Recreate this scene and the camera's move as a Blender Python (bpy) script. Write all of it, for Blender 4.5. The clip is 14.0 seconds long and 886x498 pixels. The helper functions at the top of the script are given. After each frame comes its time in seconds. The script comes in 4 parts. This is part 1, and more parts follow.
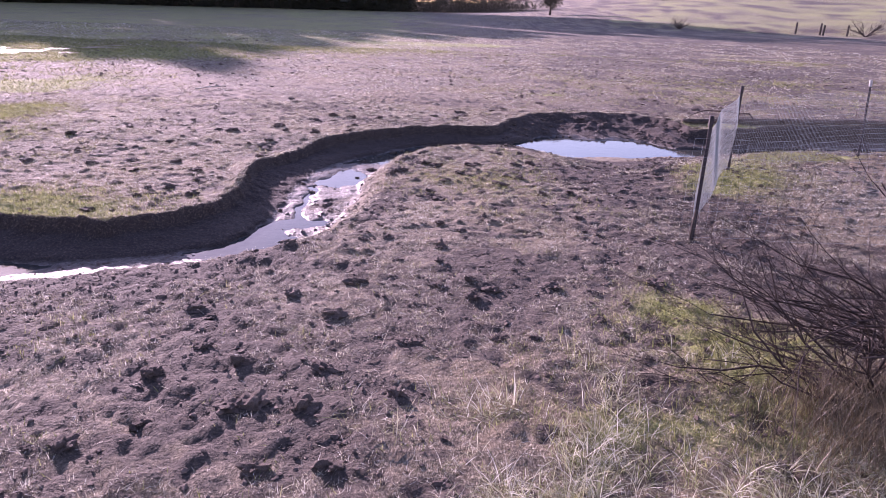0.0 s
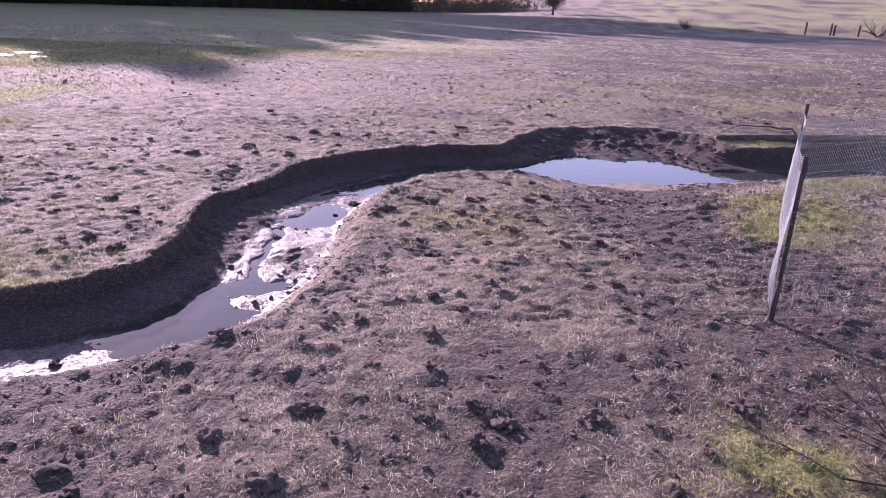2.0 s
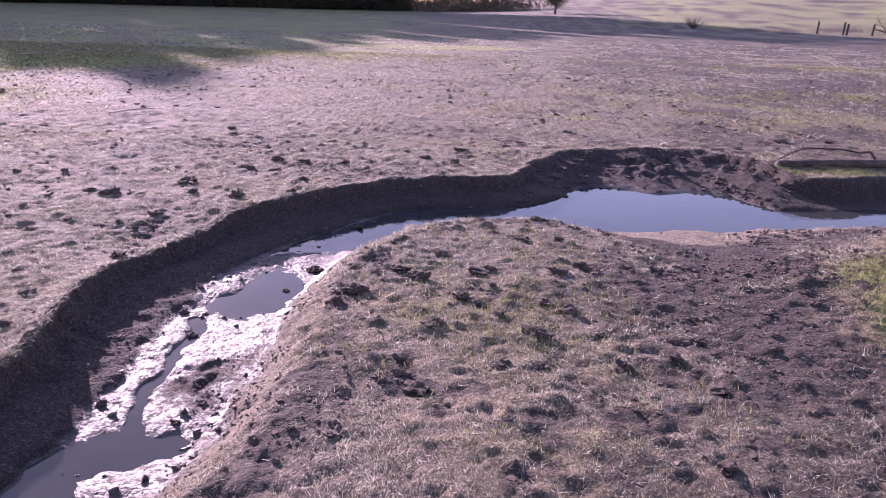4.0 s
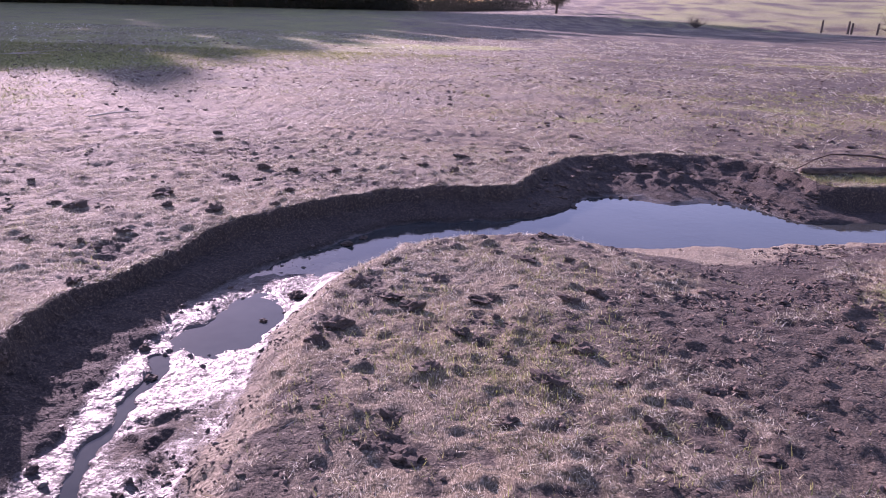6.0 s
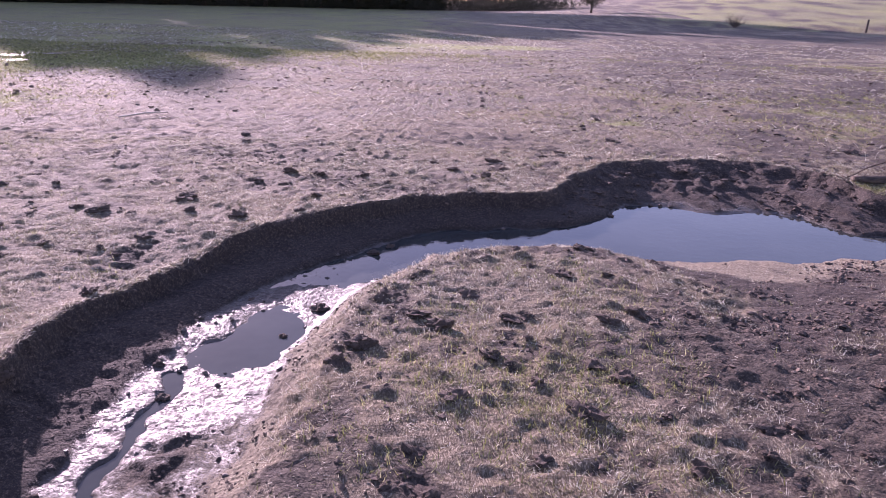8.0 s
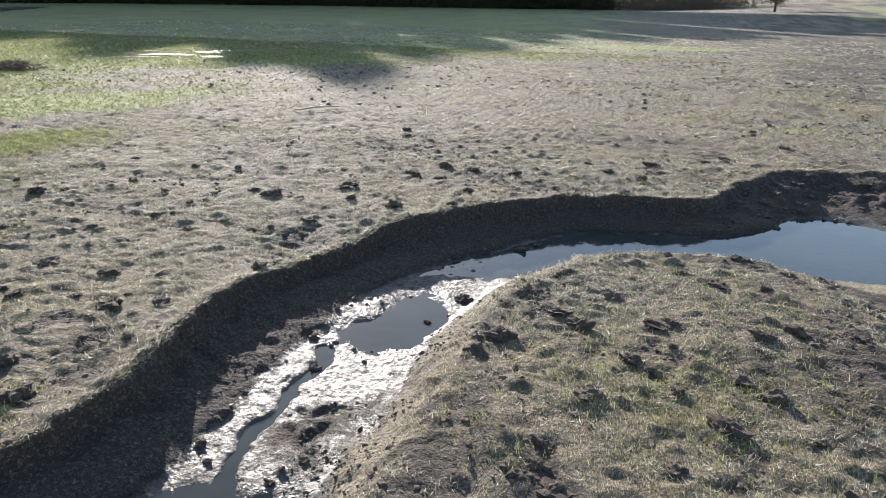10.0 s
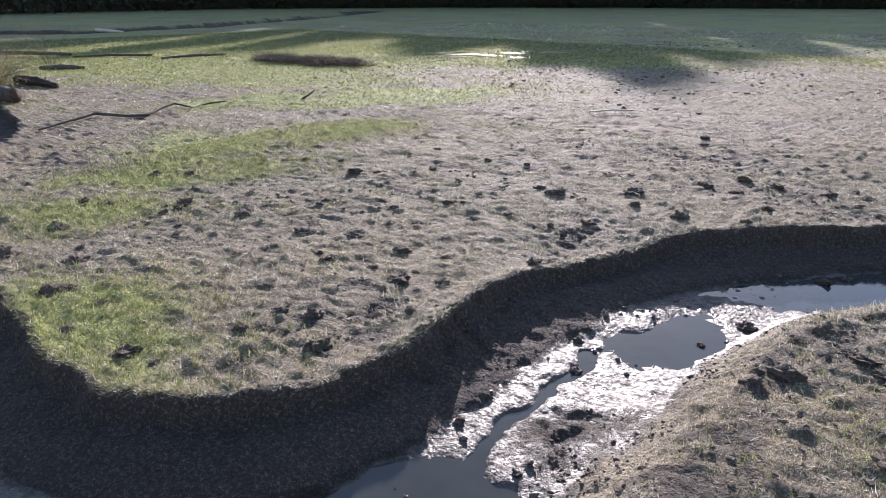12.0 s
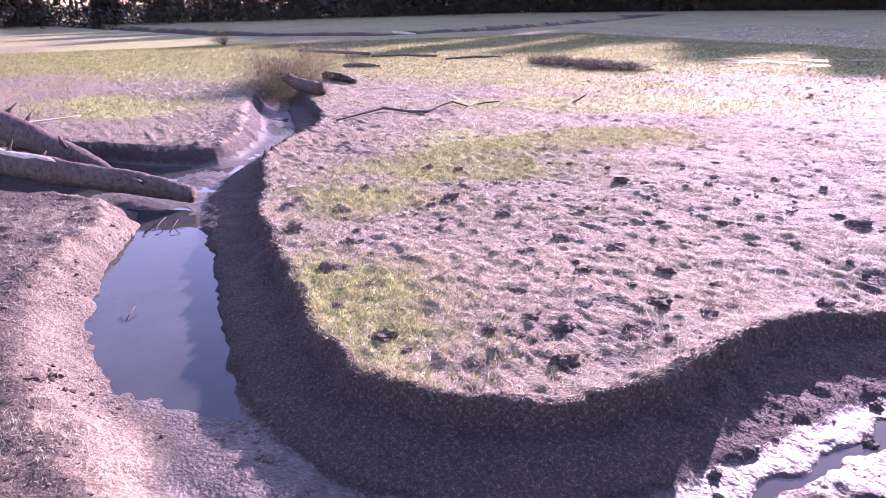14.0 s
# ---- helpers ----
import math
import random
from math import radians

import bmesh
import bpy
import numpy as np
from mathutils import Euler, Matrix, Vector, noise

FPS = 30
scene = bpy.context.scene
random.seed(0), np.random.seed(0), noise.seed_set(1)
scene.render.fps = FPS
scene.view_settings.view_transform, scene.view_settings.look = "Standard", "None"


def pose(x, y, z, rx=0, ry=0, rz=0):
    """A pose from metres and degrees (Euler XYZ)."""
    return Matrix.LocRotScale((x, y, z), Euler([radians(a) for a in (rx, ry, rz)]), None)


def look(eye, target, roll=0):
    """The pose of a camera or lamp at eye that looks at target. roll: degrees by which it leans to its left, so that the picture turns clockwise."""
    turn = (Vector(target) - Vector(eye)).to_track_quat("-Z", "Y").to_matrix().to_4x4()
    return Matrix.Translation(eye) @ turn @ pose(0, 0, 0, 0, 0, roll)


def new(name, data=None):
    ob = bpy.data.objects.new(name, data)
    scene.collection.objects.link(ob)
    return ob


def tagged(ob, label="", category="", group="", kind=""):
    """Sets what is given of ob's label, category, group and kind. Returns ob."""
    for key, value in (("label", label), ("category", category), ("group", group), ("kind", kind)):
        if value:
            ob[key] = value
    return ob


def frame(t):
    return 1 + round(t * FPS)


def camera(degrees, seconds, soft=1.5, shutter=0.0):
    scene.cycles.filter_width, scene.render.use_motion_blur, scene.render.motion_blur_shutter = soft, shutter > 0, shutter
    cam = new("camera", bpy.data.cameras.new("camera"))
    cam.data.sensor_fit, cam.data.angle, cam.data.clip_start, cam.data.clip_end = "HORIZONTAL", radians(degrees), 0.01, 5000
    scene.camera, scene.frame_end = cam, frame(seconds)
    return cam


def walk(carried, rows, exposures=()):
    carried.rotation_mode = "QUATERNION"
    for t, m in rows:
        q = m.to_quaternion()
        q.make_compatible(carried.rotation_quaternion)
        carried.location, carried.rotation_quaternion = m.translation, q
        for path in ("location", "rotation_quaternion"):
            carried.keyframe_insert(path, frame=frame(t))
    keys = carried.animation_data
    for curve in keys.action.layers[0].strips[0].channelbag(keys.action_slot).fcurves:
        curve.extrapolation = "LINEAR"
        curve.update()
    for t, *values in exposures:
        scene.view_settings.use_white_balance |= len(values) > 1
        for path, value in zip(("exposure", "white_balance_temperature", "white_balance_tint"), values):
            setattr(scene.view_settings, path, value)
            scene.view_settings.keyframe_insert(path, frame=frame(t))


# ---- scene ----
cam = camera(65.2, 14.0, soft=0.6)
METRES, EYE, TILT, LEAN, TURN = 6.8, 2.55, 0.0, 0.0, 0.0
ROWS = [
    (0.0, 0.0, 0.0, 0.0, 0.66, -19.62, -1.86),
    (0.5, 0.0009, 0.0253, -0.0001, 0.69, -19.64, -1.83),
    (1.0, 0.0026, 0.0907, -0.0012, 0.72, -19.63, -1.8),
    (1.5, 0.0029, 0.1953, -0.0016, 0.74, -19.62, -1.78),
    (2.0, 0.0063, 0.3276, -0.0013, 0.77, -19.62, -1.79),
    (2.5, 0.0099, 0.4681, -0.0043, 0.8, -19.63, -1.77),
    (3.0, 0.0112, 0.6103, -0.0075, 0.81, -19.65, -1.75),
    (5.5, 0.0111, 0.8252, -0.0215, 0.82, -19.67, -1.7),
    (6.0, 0.0145, 0.8752, -0.022, 0.86, -19.68, -1.68),
    (6.5, 0.0172, 0.9195, -0.0217, 0.86, -19.69, -1.68),
    (7.0, 0.0159, 0.9314, -0.0222, 0.87, -19.71, -1.68),
    (7.5, 0.0137, 0.9319, -0.0225, 1.78, -19.74, -1.64),
    (10.0, 0.0211, 0.9171, -0.0237, 16.42, -20.07, -1.04),
    (10.5, 0.0239, 0.918, -0.0238, 21.67, -20.12, -0.87),
    (11.0, 0.0228, 0.9205, -0.0228, 27.81, -20.17, -0.63),
    (11.5, 0.0211, 0.9193, -0.0234, 34.04, -20.15, -0.37),
    (12.0, 0.0201, 0.9195, -0.0248, 40.07, -20.13, -0.12),
    (12.5, 0.0145, 0.9217, -0.0267, 45.26, -20.07, 0.07),
    (13.0, 0.0035, 0.925, -0.0284, 50.92, -19.96, 0.28),
    (13.5, -0.0083, 0.9304, -0.0277, 56.6, -19.89, 0.41),
    (14.0, -0.0128, 0.9342, -0.0296, 61.64, -19.77, 0.52),
]
EXPOSURES = [
    (0.0, 1.34, 6300, 64), (3.0, 1.27, 6300, 64), (7.6, 1.25, 6300, 64), (9.8, 1.22, 6500, 13), (11.0, 1.22, 6300, 18), (12.5, 1.18, 6250, 24), (13.1, 1.25, 6250, 21), (13.6, 1.5, 6150, 19), (13.75, 1.6, 6200, 30), (13.9, 2.02, 6250, 74), (14.0, 2.12, 6250, 76),
]
walk(cam, [(t, pose(0, 0, EYE, TILT, LEAN, TURN) @ pose(METRES * x, METRES * y, METRES * z, 90 + pitch, roll, yaw)) for t, x, y, z, yaw, pitch, roll in ROWS], EXPOSURES)

# ---- light ----
SUN_ELEVATION, SUN_LEFT = 16.0, 32.0
world = bpy.data.worlds.new("sky")
scene.world = world
world.use_nodes = True
wn = world.node_tree.nodes
sky = wn.new("ShaderNodeTexSky")
sky.sky_type = 'NISHITA'
sky.sun_disc = False
sky.sun_elevation = radians(SUN_ELEVATION)
sky.sun_rotation = radians(360 - SUN_LEFT)
sky.dust_density = 0.4
sky.ozone_density = 1.2
world.node_tree.links.new(sky.outputs[0], wn["Background"].inputs[0])
wn["Background"].inputs[1].default_value = 0.125
sun_data = bpy.data.lights.new("sun", 'SUN')
sun_data.energy = 5.0
sun_data.angle = radians(0.55)
sun_data.color = (1.0, 0.95, 0.88)
sun = new("sun", sun_data)
a, e = radians(SUN_LEFT), radians(SUN_ELEVATION)
TO_SUN = Vector((-math.sin(a) * math.cos(e), math.cos(a) * math.cos(e), math.sin(e)))
sun.matrix_world = look(TO_SUN * 200, (0, 0, 0))
scene.view_settings.exposure = 0.0

rng = np.random.default_rng(7)


# ---- materials ----
def material(name):
    m = bpy.data.materials.new(name)
    m.use_nodes = True
    t = m.node_tree
    return m, t.nodes, t.links, t.nodes["Principled BSDF"]


def noise_node(n, l, scale, detail=4.0, rough=0.6, coords=None):
    x = n.new("ShaderNodeTexNoise")
    x.inputs["Scale"].default_value = scale
    x.inputs["Detail"].default_value = detail
    x.inputs["Roughness"].default_value = rough
    if coords is not None:
        l.new(coords, x.inputs["Vector"])
    return x.outputs["Fac"]


def ramp(n, l, fac, stops):
    r = n.new("ShaderNodeValToRGB")
    el = r.color_ramp.elements
    while len(el) < len(stops):
        el.new(0.5)
    for k, (p, c) in zip(el, stops):
        k.position = p
        k.color = (*c, 1) if len(c) == 3 else c
    l.new(fac, r.inputs[0])
    return r.outputs[0]


def mix(n, l, fac, a, b):
    x = n.new("ShaderNodeMix")
    x.data_type = 'RGBA'
    for value, socket in ((fac, 0), (a, 6), (b, 7)):
        if isinstance(value, (int, float)):
            x.inputs[socket].default_value = value
        elif isinstance(value, tuple):
            x.inputs[socket].default_value = (*value, 1)
        else:
            l.new(value, x.inputs[socket])
    return x.outputs[2]


def calc(n, l, op, a, b=0.0):
    x = n.new("ShaderNodeMath")
    x.operation = op
    for k, value in enumerate((a, b)):
        if isinstance(value, (int, float)):
            x.inputs[k].default_value = value
        else:
            l.new(value, x.inputs[k])
    return x.outputs[0]


def bump(n, l, height, strength, distance, bsdf):
    b = n.new("ShaderNodeBump")
    b.inputs["Strength"].default_value = strength
    b.inputs["Distance"].default_value = distance
    l.new(height, b.inputs["Height"])
    l.new(b.outputs[0], bsdf.inputs["Normal"])


def object_coords(n):
    return n.new("ShaderNodeTexCoord").outputs["Object"]


def ground_material():
    m, n, l, p = material("pasture soil")
    pos = n.new("ShaderNodeNewGeometry").outputs["Position"]

    def attr(name):
        x = n.new("ShaderNodeAttribute")
        x.attribute_name = name
        return x.outputs["Fac"]
    fine = noise_node(n, l, 38.0, 6, 0.7, pos)
    mid = noise_node(n, l, 5.0, 5, 0.65, pos)
    broad = noise_node(n, l, 0.35, 4, 0.6, pos)
    def fibres(turn, across, along):
        mp = n.new("ShaderNodeMapping")
        mp.inputs["Rotation"].default_value = (0, 0, radians(turn))
        mp.inputs["Scale"].default_value = (across, along, 1)
        bend = n.new("ShaderNodeVectorMath")
        bend.operation = 'MULTIPLY_ADD'
        wob = n.new("ShaderNodeTexNoise")
        wob.inputs["Scale"].default_value = 6.0
        l.new(pos, wob.inputs["Vector"])
        l.new(wob.outputs["Color"], bend.inputs[0])
        bend.inputs[1].default_value = (0.12, 0.12, 0)
        l.new(pos, bend.inputs[2])
        l.new(bend.outputs[0], mp.inputs["Vector"])
        return noise_node(n, l, 1.0, 3, 0.6, mp.outputs[0])
    litter = calc(n, l, 'MAXIMUM', calc(n, l, 'MAXIMUM', fibres(15, 130, 22), fibres(-50, 140, 20)), fibres(80, 120, 24))
    straw_tone = calc(n, l, 'ADD', calc(n, l, 'MULTIPLY', litter, 0.75), calc(n, l, 'MULTIPLY', fine, 0.3))
    # dark low stops: soil gaps, with the shade between blades put into the colour
    straw = ramp(n, l, straw_tone, [(0.50, (0.045, 0.034, 0.024)), (0.58, (0.15, 0.12, 0.08)), (0.70, (0.52, 0.455, 0.34))])
    straw = mix(n, l, ramp(n, l, broad, [(0.42, (0, 0, 0)), (0.66, (0.55, 0.55, 0.55))]), straw, (0.20, 0.15, 0.075))
    green = ramp(n, l, fine, [(0.28, (0.05, 0.058, 0.02)), (0.48, (0.22, 0.24, 0.07)), (0.72, (0.46, 0.46, 0.18))])
    soil = ramp(n, l, calc(n, l, 'ADD', calc(n, l, 'MULTIPLY', fine, 0.55), calc(n, l, 'MULTIPLY', noise_node(n, l, 110.0, 3, 0.7, pos), 0.45)), [(0.36, (0.014, 0.010, 0.009)), (0.53, (0.050, 0.037, 0.029)), (0.66, (0.20, 0.155, 0.115))])
    mud = ramp(n, l, mid, [(0.3, (0.04, 0.034, 0.028)), (0.7, (0.11, 0.095, 0.078))])
    g = calc(n, l, 'ADD', attr("green"), calc(n, l, 'MULTIPLY', calc(n, l, 'SUBTRACT', mid, 0.5), 0.9))
    g = ramp(n, l, g, [(0.4, (0, 0, 0)), (0.75, (1, 1, 1))])
    c = mix(n, l, g, straw, green)
    s = calc(n, l, 'ADD', attr("soil"), calc(n, l, 'MULTIPLY', calc(n, l, 'SUBTRACT', mid, 0.5), 1.1))
    s = ramp(n, l, s, [(0.38, (0, 0, 0)), (0.62, (1, 1, 1))])
    dry = ramp(n, l, fine, [(0.28, (0.06, 0.043, 0.03)), (0.52, (0.21, 0.175, 0.118)), (0.75, (0.44, 0.38, 0.265))])
    soil = mix(n, l, attr("dry"), soil, dry)
    c = mix(n, l, s, c, soil)
    wet = attr("wet")
    w = ramp(n, l, calc(n, l, 'ADD', wet, calc(n, l, 'ADD', calc(n, l, 'MULTIPLY', calc(n, l, 'SUBTRACT', mid, 0.5), 0.55), calc(n, l, 'MULTIPLY', calc(n, l, 'SUBTRACT', noise_node(n, l, 55.0, 4, 0.7, pos), 0.5), 1.5))), [(0.3, (0, 0, 0)), (0.7, (1, 1, 1))])
    c = mix(n, l, w, c, mud)
    l.new(c, p.inputs["Base Color"])
    r = n.new("ShaderNodeMapRange")
    l.new(w, r.inputs[0])
    r.inputs[3].default_value, r.inputs[4].default_value = 0.9, 0.36
    uneven = calc(n, l, 'MULTIPLY', calc(n, l, 'SUBTRACT', noise_node(n, l, 17.0, 5, 0.75, pos), 0.42), calc(n, l, 'MULTIPLY', w, 2.4))
    l.new(calc(n, l, 'MAXIMUM', calc(n, l, 'ADD', r.outputs[0], uneven), 0.16), p.inputs["Roughness"])
    p.inputs["Specular IOR Level"].default_value = 0.35
    h = calc(n, l, 'ADD', calc(n, l, 'MULTIPLY', fine, 0.5), mid)
    h = calc(n, l, 'ADD', h, calc(n, l, 'MULTIPLY', noise_node(n, l, 16.0, 4, 0.65, pos), 0.9))
    bent = n.new("ShaderNodeVectorMath")
    bent.operation = 'MULTIPLY_ADD'
    wander = n.new("ShaderNodeTexNoise")
    wander.inputs["Scale"].default_value = 22.0
    wander.inputs["Detail"].default_value = 4.0
    l.new(pos, wander.inputs["Vector"])
    l.new(wander.outputs["Color"], bent.inputs[0])
    bent.inputs[1].default_value = (0.07, 0.07, 0.07)
    l.new(pos, bent.inputs[2])
    for size, share in ((15.0, 0.22), (38.0, 0.2)):
        grit = n.new("ShaderNodeTexVoronoi")
        grit.inputs["Scale"].default_value = size
        l.new(bent.outputs[0], grit.inputs["Vector"])
        h = calc(n, l, 'SUBTRACT', h, calc(n, l, 'MULTIPLY', grit.outputs["Distance"], calc(n, l, 'MULTIPLY', calc(n, l, 'MULTIPLY', s, calc(n, l, 'SUBTRACT', 1.0, w)), share)))
    still = calc(n, l, 'MULTIPLY', noise_node(n, l, 30.0, 5, 0.55, pos), 0.6)
    h = mix(n, l, calc(n, l, 'MULTIPLY', w, 0.9), h, still)
    bump(n, l, h, 1.0, 0.035, p)
    return m


def blade_material(name, stops, through_amount=0.35, rot=0.8):
    m, n, l, p = material(name)
    n.remove(p)
    ri = n.new("ShaderNodeNewGeometry")
    c = ramp(n, l, ri.outputs["Random Per Island"], stops)
    patch = noise_node(n, l, 1.3, 3, 0.6, ri.outputs["Position"])
    c = mix(n, l, calc(n, l, 'MULTIPLY', patch, 0.18), c, (0.24, 0.20, 0.11))
    # rotten and bleached tufts side by side
    tuft = noise_node(n, l, 9.0, 3, 0.6, ri.outputs["Position"])
    c = mix(n, l, ramp(n, l, tuft, [(0.36, (rot, rot, rot)), (0.50, (0, 0, 0))]), c, (0.06, 0.05, 0.03))
    d = n.new("ShaderNodeBsdfDiffuse")
    t = n.new("ShaderNodeBsdfTranslucent")
    s = n.new("ShaderNodeMixShader")
    s.inputs[0].default_value = through_amount
    gl = n.new("ShaderNodeBsdfGlossy")
    gl.inputs["Roughness"].default_value = 0.45
    gl.inputs["Color"].default_value = (0.6, 0.6, 0.6, 1)
    s2 = n.new("ShaderNodeMixShader")
    s2.inputs[0].default_value = 0.05
    l.new(c, d.inputs["Color"])
    l.new(c, t.inputs["Color"])
    l.new(d.outputs[0], s.inputs[1])
    l.new(t.outputs[0], s.inputs[2])
    l.new(s.outputs[0], s2.inputs[1])
    l.new(gl.outputs[0], s2.inputs[2])
    l.new(s2.outputs[0], n["Material Output"].inputs[0])
    return m


def plain_material(name, dark, light, scale, rough=0.85, relief=0.4, depth=0.02, stretch=(1, 1, 1), metallic=0.0):
    m, n, l, p = material(name)
    mp = n.new("ShaderNodeMapping")
    mp.inputs["Scale"].default_value = stretch
    l.new(object_coords(n), mp.inputs["Vector"])
    f = noise_node(n, l, scale, 6, 0.65, mp.outputs[0])
    f2 = noise_node(n, l, scale * 0.15, 3, 0.6, mp.outputs[0])
    c = ramp(n, l, f, [(0.3, dark), (0.7, light)])
    c = mix(n, l, calc(n, l, 'MULTIPLY', f2, 0.4), c, dark)
    oi = n.new("ShaderNodeObjectInfo")
    tone = n.new("ShaderNodeMapRange")
    l.new(oi.outputs["Random"], tone.inputs[0])
    tone.inputs[3].default_value, tone.inputs[4].default_value = 0.8, 1.2
    hs = n.new("ShaderNodeHueSaturation")
    l.new(tone.outputs[0], hs.inputs["Value"])
    l.new(c, hs.inputs["Color"])
    l.new(hs.outputs[0], p.inputs["Base Color"])
    p.inputs["Roughness"].default_value = rough
    p.inputs["Metallic"].default_value = metallic
    p.inputs["Specular IOR Level"].default_value = 0.3
    bump(n, l, f, relief, depth, p)
    return m


def water_material(name, dark, light, ripple=0.06):
    m, n, l, p = material(name)
    pos = n.new("ShaderNodeNewGeometry").outputs["Position"]
    f = noise_node(n, l, 1.1, 4, 0.6, pos)
    l.new(ramp(n, l, f, [(0.3, dark), (0.7, light)]), p.inputs["Base Color"])
    p.inputs["Roughness"].default_value = 0.04
    p.inputs["IOR"].default_value = 1.33
    p.inputs["Specular IOR Level"].default_value = 0.5
    r = noise_node(n, l, 9.0, 3, 0.5, pos)
    bump(n, l, r, ripple, 0.02, p)
    return m


M_GROUND = ground_material()
STRAW = [(0.0, (0.07, 0.055, 0.035)), (0.35, (0.27, 0.25, 0.14)), (0.55, (0.70, 0.67, 0.48)), (1.0, (0.95, 0.93, 0.82))]
M_STRAW = blade_material("dead grass", STRAW, 0.55)
M_TALL = blade_material("bleached tall grass", [(0.0, (0.14, 0.17, 0.05)), (0.35, (0.38, 0.40, 0.18)), (0.65, (0.64, 0.62, 0.44)), (1.0, (0.92, 0.90, 0.78))], 0.45, 0.3)
M_GREEN = blade_material("green grass", [(0.0, (0.075, 0.10, 0.025)), (0.4, (0.20, 0.24, 0.06)), (0.75, (0.36, 0.38, 0.12)), (1.0, (0.58, 0.55, 0.30))], 0.5)
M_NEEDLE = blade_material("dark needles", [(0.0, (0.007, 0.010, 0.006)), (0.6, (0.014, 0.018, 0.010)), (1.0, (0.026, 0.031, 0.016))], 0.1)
M_BRUSH = blade_material("dry brush", [(0.0, (0.07, 0.05, 0.03)), (0.5, (0.18, 0.135, 0.075)), (1.0, (0.34, 0.28, 0.17))], 0.25)
M_BRAMBLE = blade_material("dark brushwood", [(0.0, (0.02, 0.015, 0.012)), (0.7, (0.07, 0.05, 0.04)), (1.0, (0.2, 0.16, 0.11))], 0.1)
M_LEAF = blade_material("olive dry leaves", [(0.0, (0.05, 0.045, 0.02)), (0.5, (0.17, 0.16, 0.07)), (1.0, (0.36, 0.33, 0.17))], 0.35)
M_CLOD = plain_material("dark earth clod", (0.055, 0.041, 0.033), (0.20, 0.15, 0.115), 14, 0.9, 0.7, 0.04)
M_BARK = plain_material("weathered bark", (0.035, 0.026, 0.022), (0.19, 0.145, 0.115), 15, 0.9, 1.0, 0.04, (0.35, 1, 1))
M_BARE = plain_material("bleached bare wood", (0.30, 0.25, 0.20), (0.58, 0.52, 0.44), 10, 0.75, 0.4, 0.01, (0.15, 1, 1))
M_CUT = plain_material("sawn end grain", (0.04, 0.024, 0.018), (0.10, 0.06, 0.042), 14, 0.9, 0.4, 0.01)
M_TWIG = plain_material("bare grey twig", (0.035, 0.026, 0.024), (0.12, 0.09, 0.075), 14, 0.85, 0.3, 0.005)
M_SHRUB = plain_material("dark reddish twig", (0.022, 0.015, 0.013), (0.075, 0.053, 0.043), 14, 0.85, 0.3, 0.005)
M_WIRE = plain_material("galvanised wire", (0.19, 0.22, 0.22), (0.33, 0.37, 0.37), 20, 0.5, 0.1, 0.001, (1, 1, 1), 0.4)
M_POST = plain_material("dark painted steel", (0.035, 0.03, 0.035), (0.085, 0.07, 0.07), 20, 0.6, 0.2, 0.002, (1, 1, 1), 0.3)
M_TIP = plain_material("pale painted steel tip", (0.32, 0.32, 0.31), (0.48, 0.48, 0.47), 20, 0.6, 0.2, 0.002)
M_OLDPOST = plain_material("weathered timber post", (0.05, 0.04, 0.033), (0.13, 0.105, 0.085), 12, 0.9, 0.5, 0.01, (1, 1, 0.2))
M_WATER = water_material("silty creek water", (0.032, 0.036, 0.034), (0.052, 0.058, 0.054))
M_PUDDLE = water_material("field puddle water", (0.05, 0.05, 0.035), (0.09, 0.085, 0.055), 0.6)
M_PUDDLE.node_tree.nodes["Principled BSDF"].inputs["Roughness"].default_value = 0.3
M_STONE = plain_material("muddy stone", (0.05, 0.04, 0.032), (0.16, 0.13, 0.10), 25, 0.5, 0.5, 0.01)


# ---- mesh helpers ----
def mesh_from_arrays(name, verts, tris):
    me = bpy.data.meshes.new(name)
    me.vertices.add(len(verts))
    me.vertices.foreach_set("co", np.asarray(verts, np.float32).ravel())
    k = tris.shape[1]
    me.loops.add(tris.size)
    me.loops.foreach_set("vertex_index", tris.astype(np.int32).ravel())
    me.polygons.add(len(tris))
    me.polygons.foreach_set("loop_start", np.arange(0, tris.size, k, dtype=np.int32))
    me.update(calc_edges=True)
    return me


def part(name, bm, mat, parent, label="", smooth=True):
    me = bpy.data.meshes.new(name)
    bm.to_mesh(me)
    bm.free()
    for f in me.polygons:
        f.use_smooth = smooth
    me.materials.append(mat)
    ob = new(name, me)
    ob.parent = parent
    if label:
        tagged(ob, label)
    return ob


def tube(bm, pts, radii, sides=8, wobble=0.0, cap=True):
    """A tapered tube along pts; returns the faces of its two ends."""
    rings, pts = [], [Vector(p) for p in pts]
    up = Vector((0.13, 0.21, 0.97))
    for i, p in enumerate(pts):
        d = (pts[min(i + 1, len(pts) - 1)] - pts[max(i - 1, 0)]).normalized()
        u = d.cross(up)
        if u.length < 0.2:
            u = d.cross(Vector((1, 0, 0)))
        u.normalize()
        v = d.cross(u)
        ring = []
        for k in range(sides):
            a = 2 * math.pi * k / sides
            r = radii[i] * (1 + wobble * random.uniform(-1, 1))
            ring.append(bm.verts.new(p + u * (math.cos(a) * r) + v * (math.sin(a) * r)))
        rings.append(ring)
    for r0, r1 in zip(rings, rings[1:]):
        for k in range(sides):
            bm.faces.new((r0[k], r0[(k + 1) % sides], r1[(k + 1) % sides], r1[k]))
    if cap and sides > 2:
        return bm.faces.new(rings[0][::-1]), bm.faces.new(rings[-1])


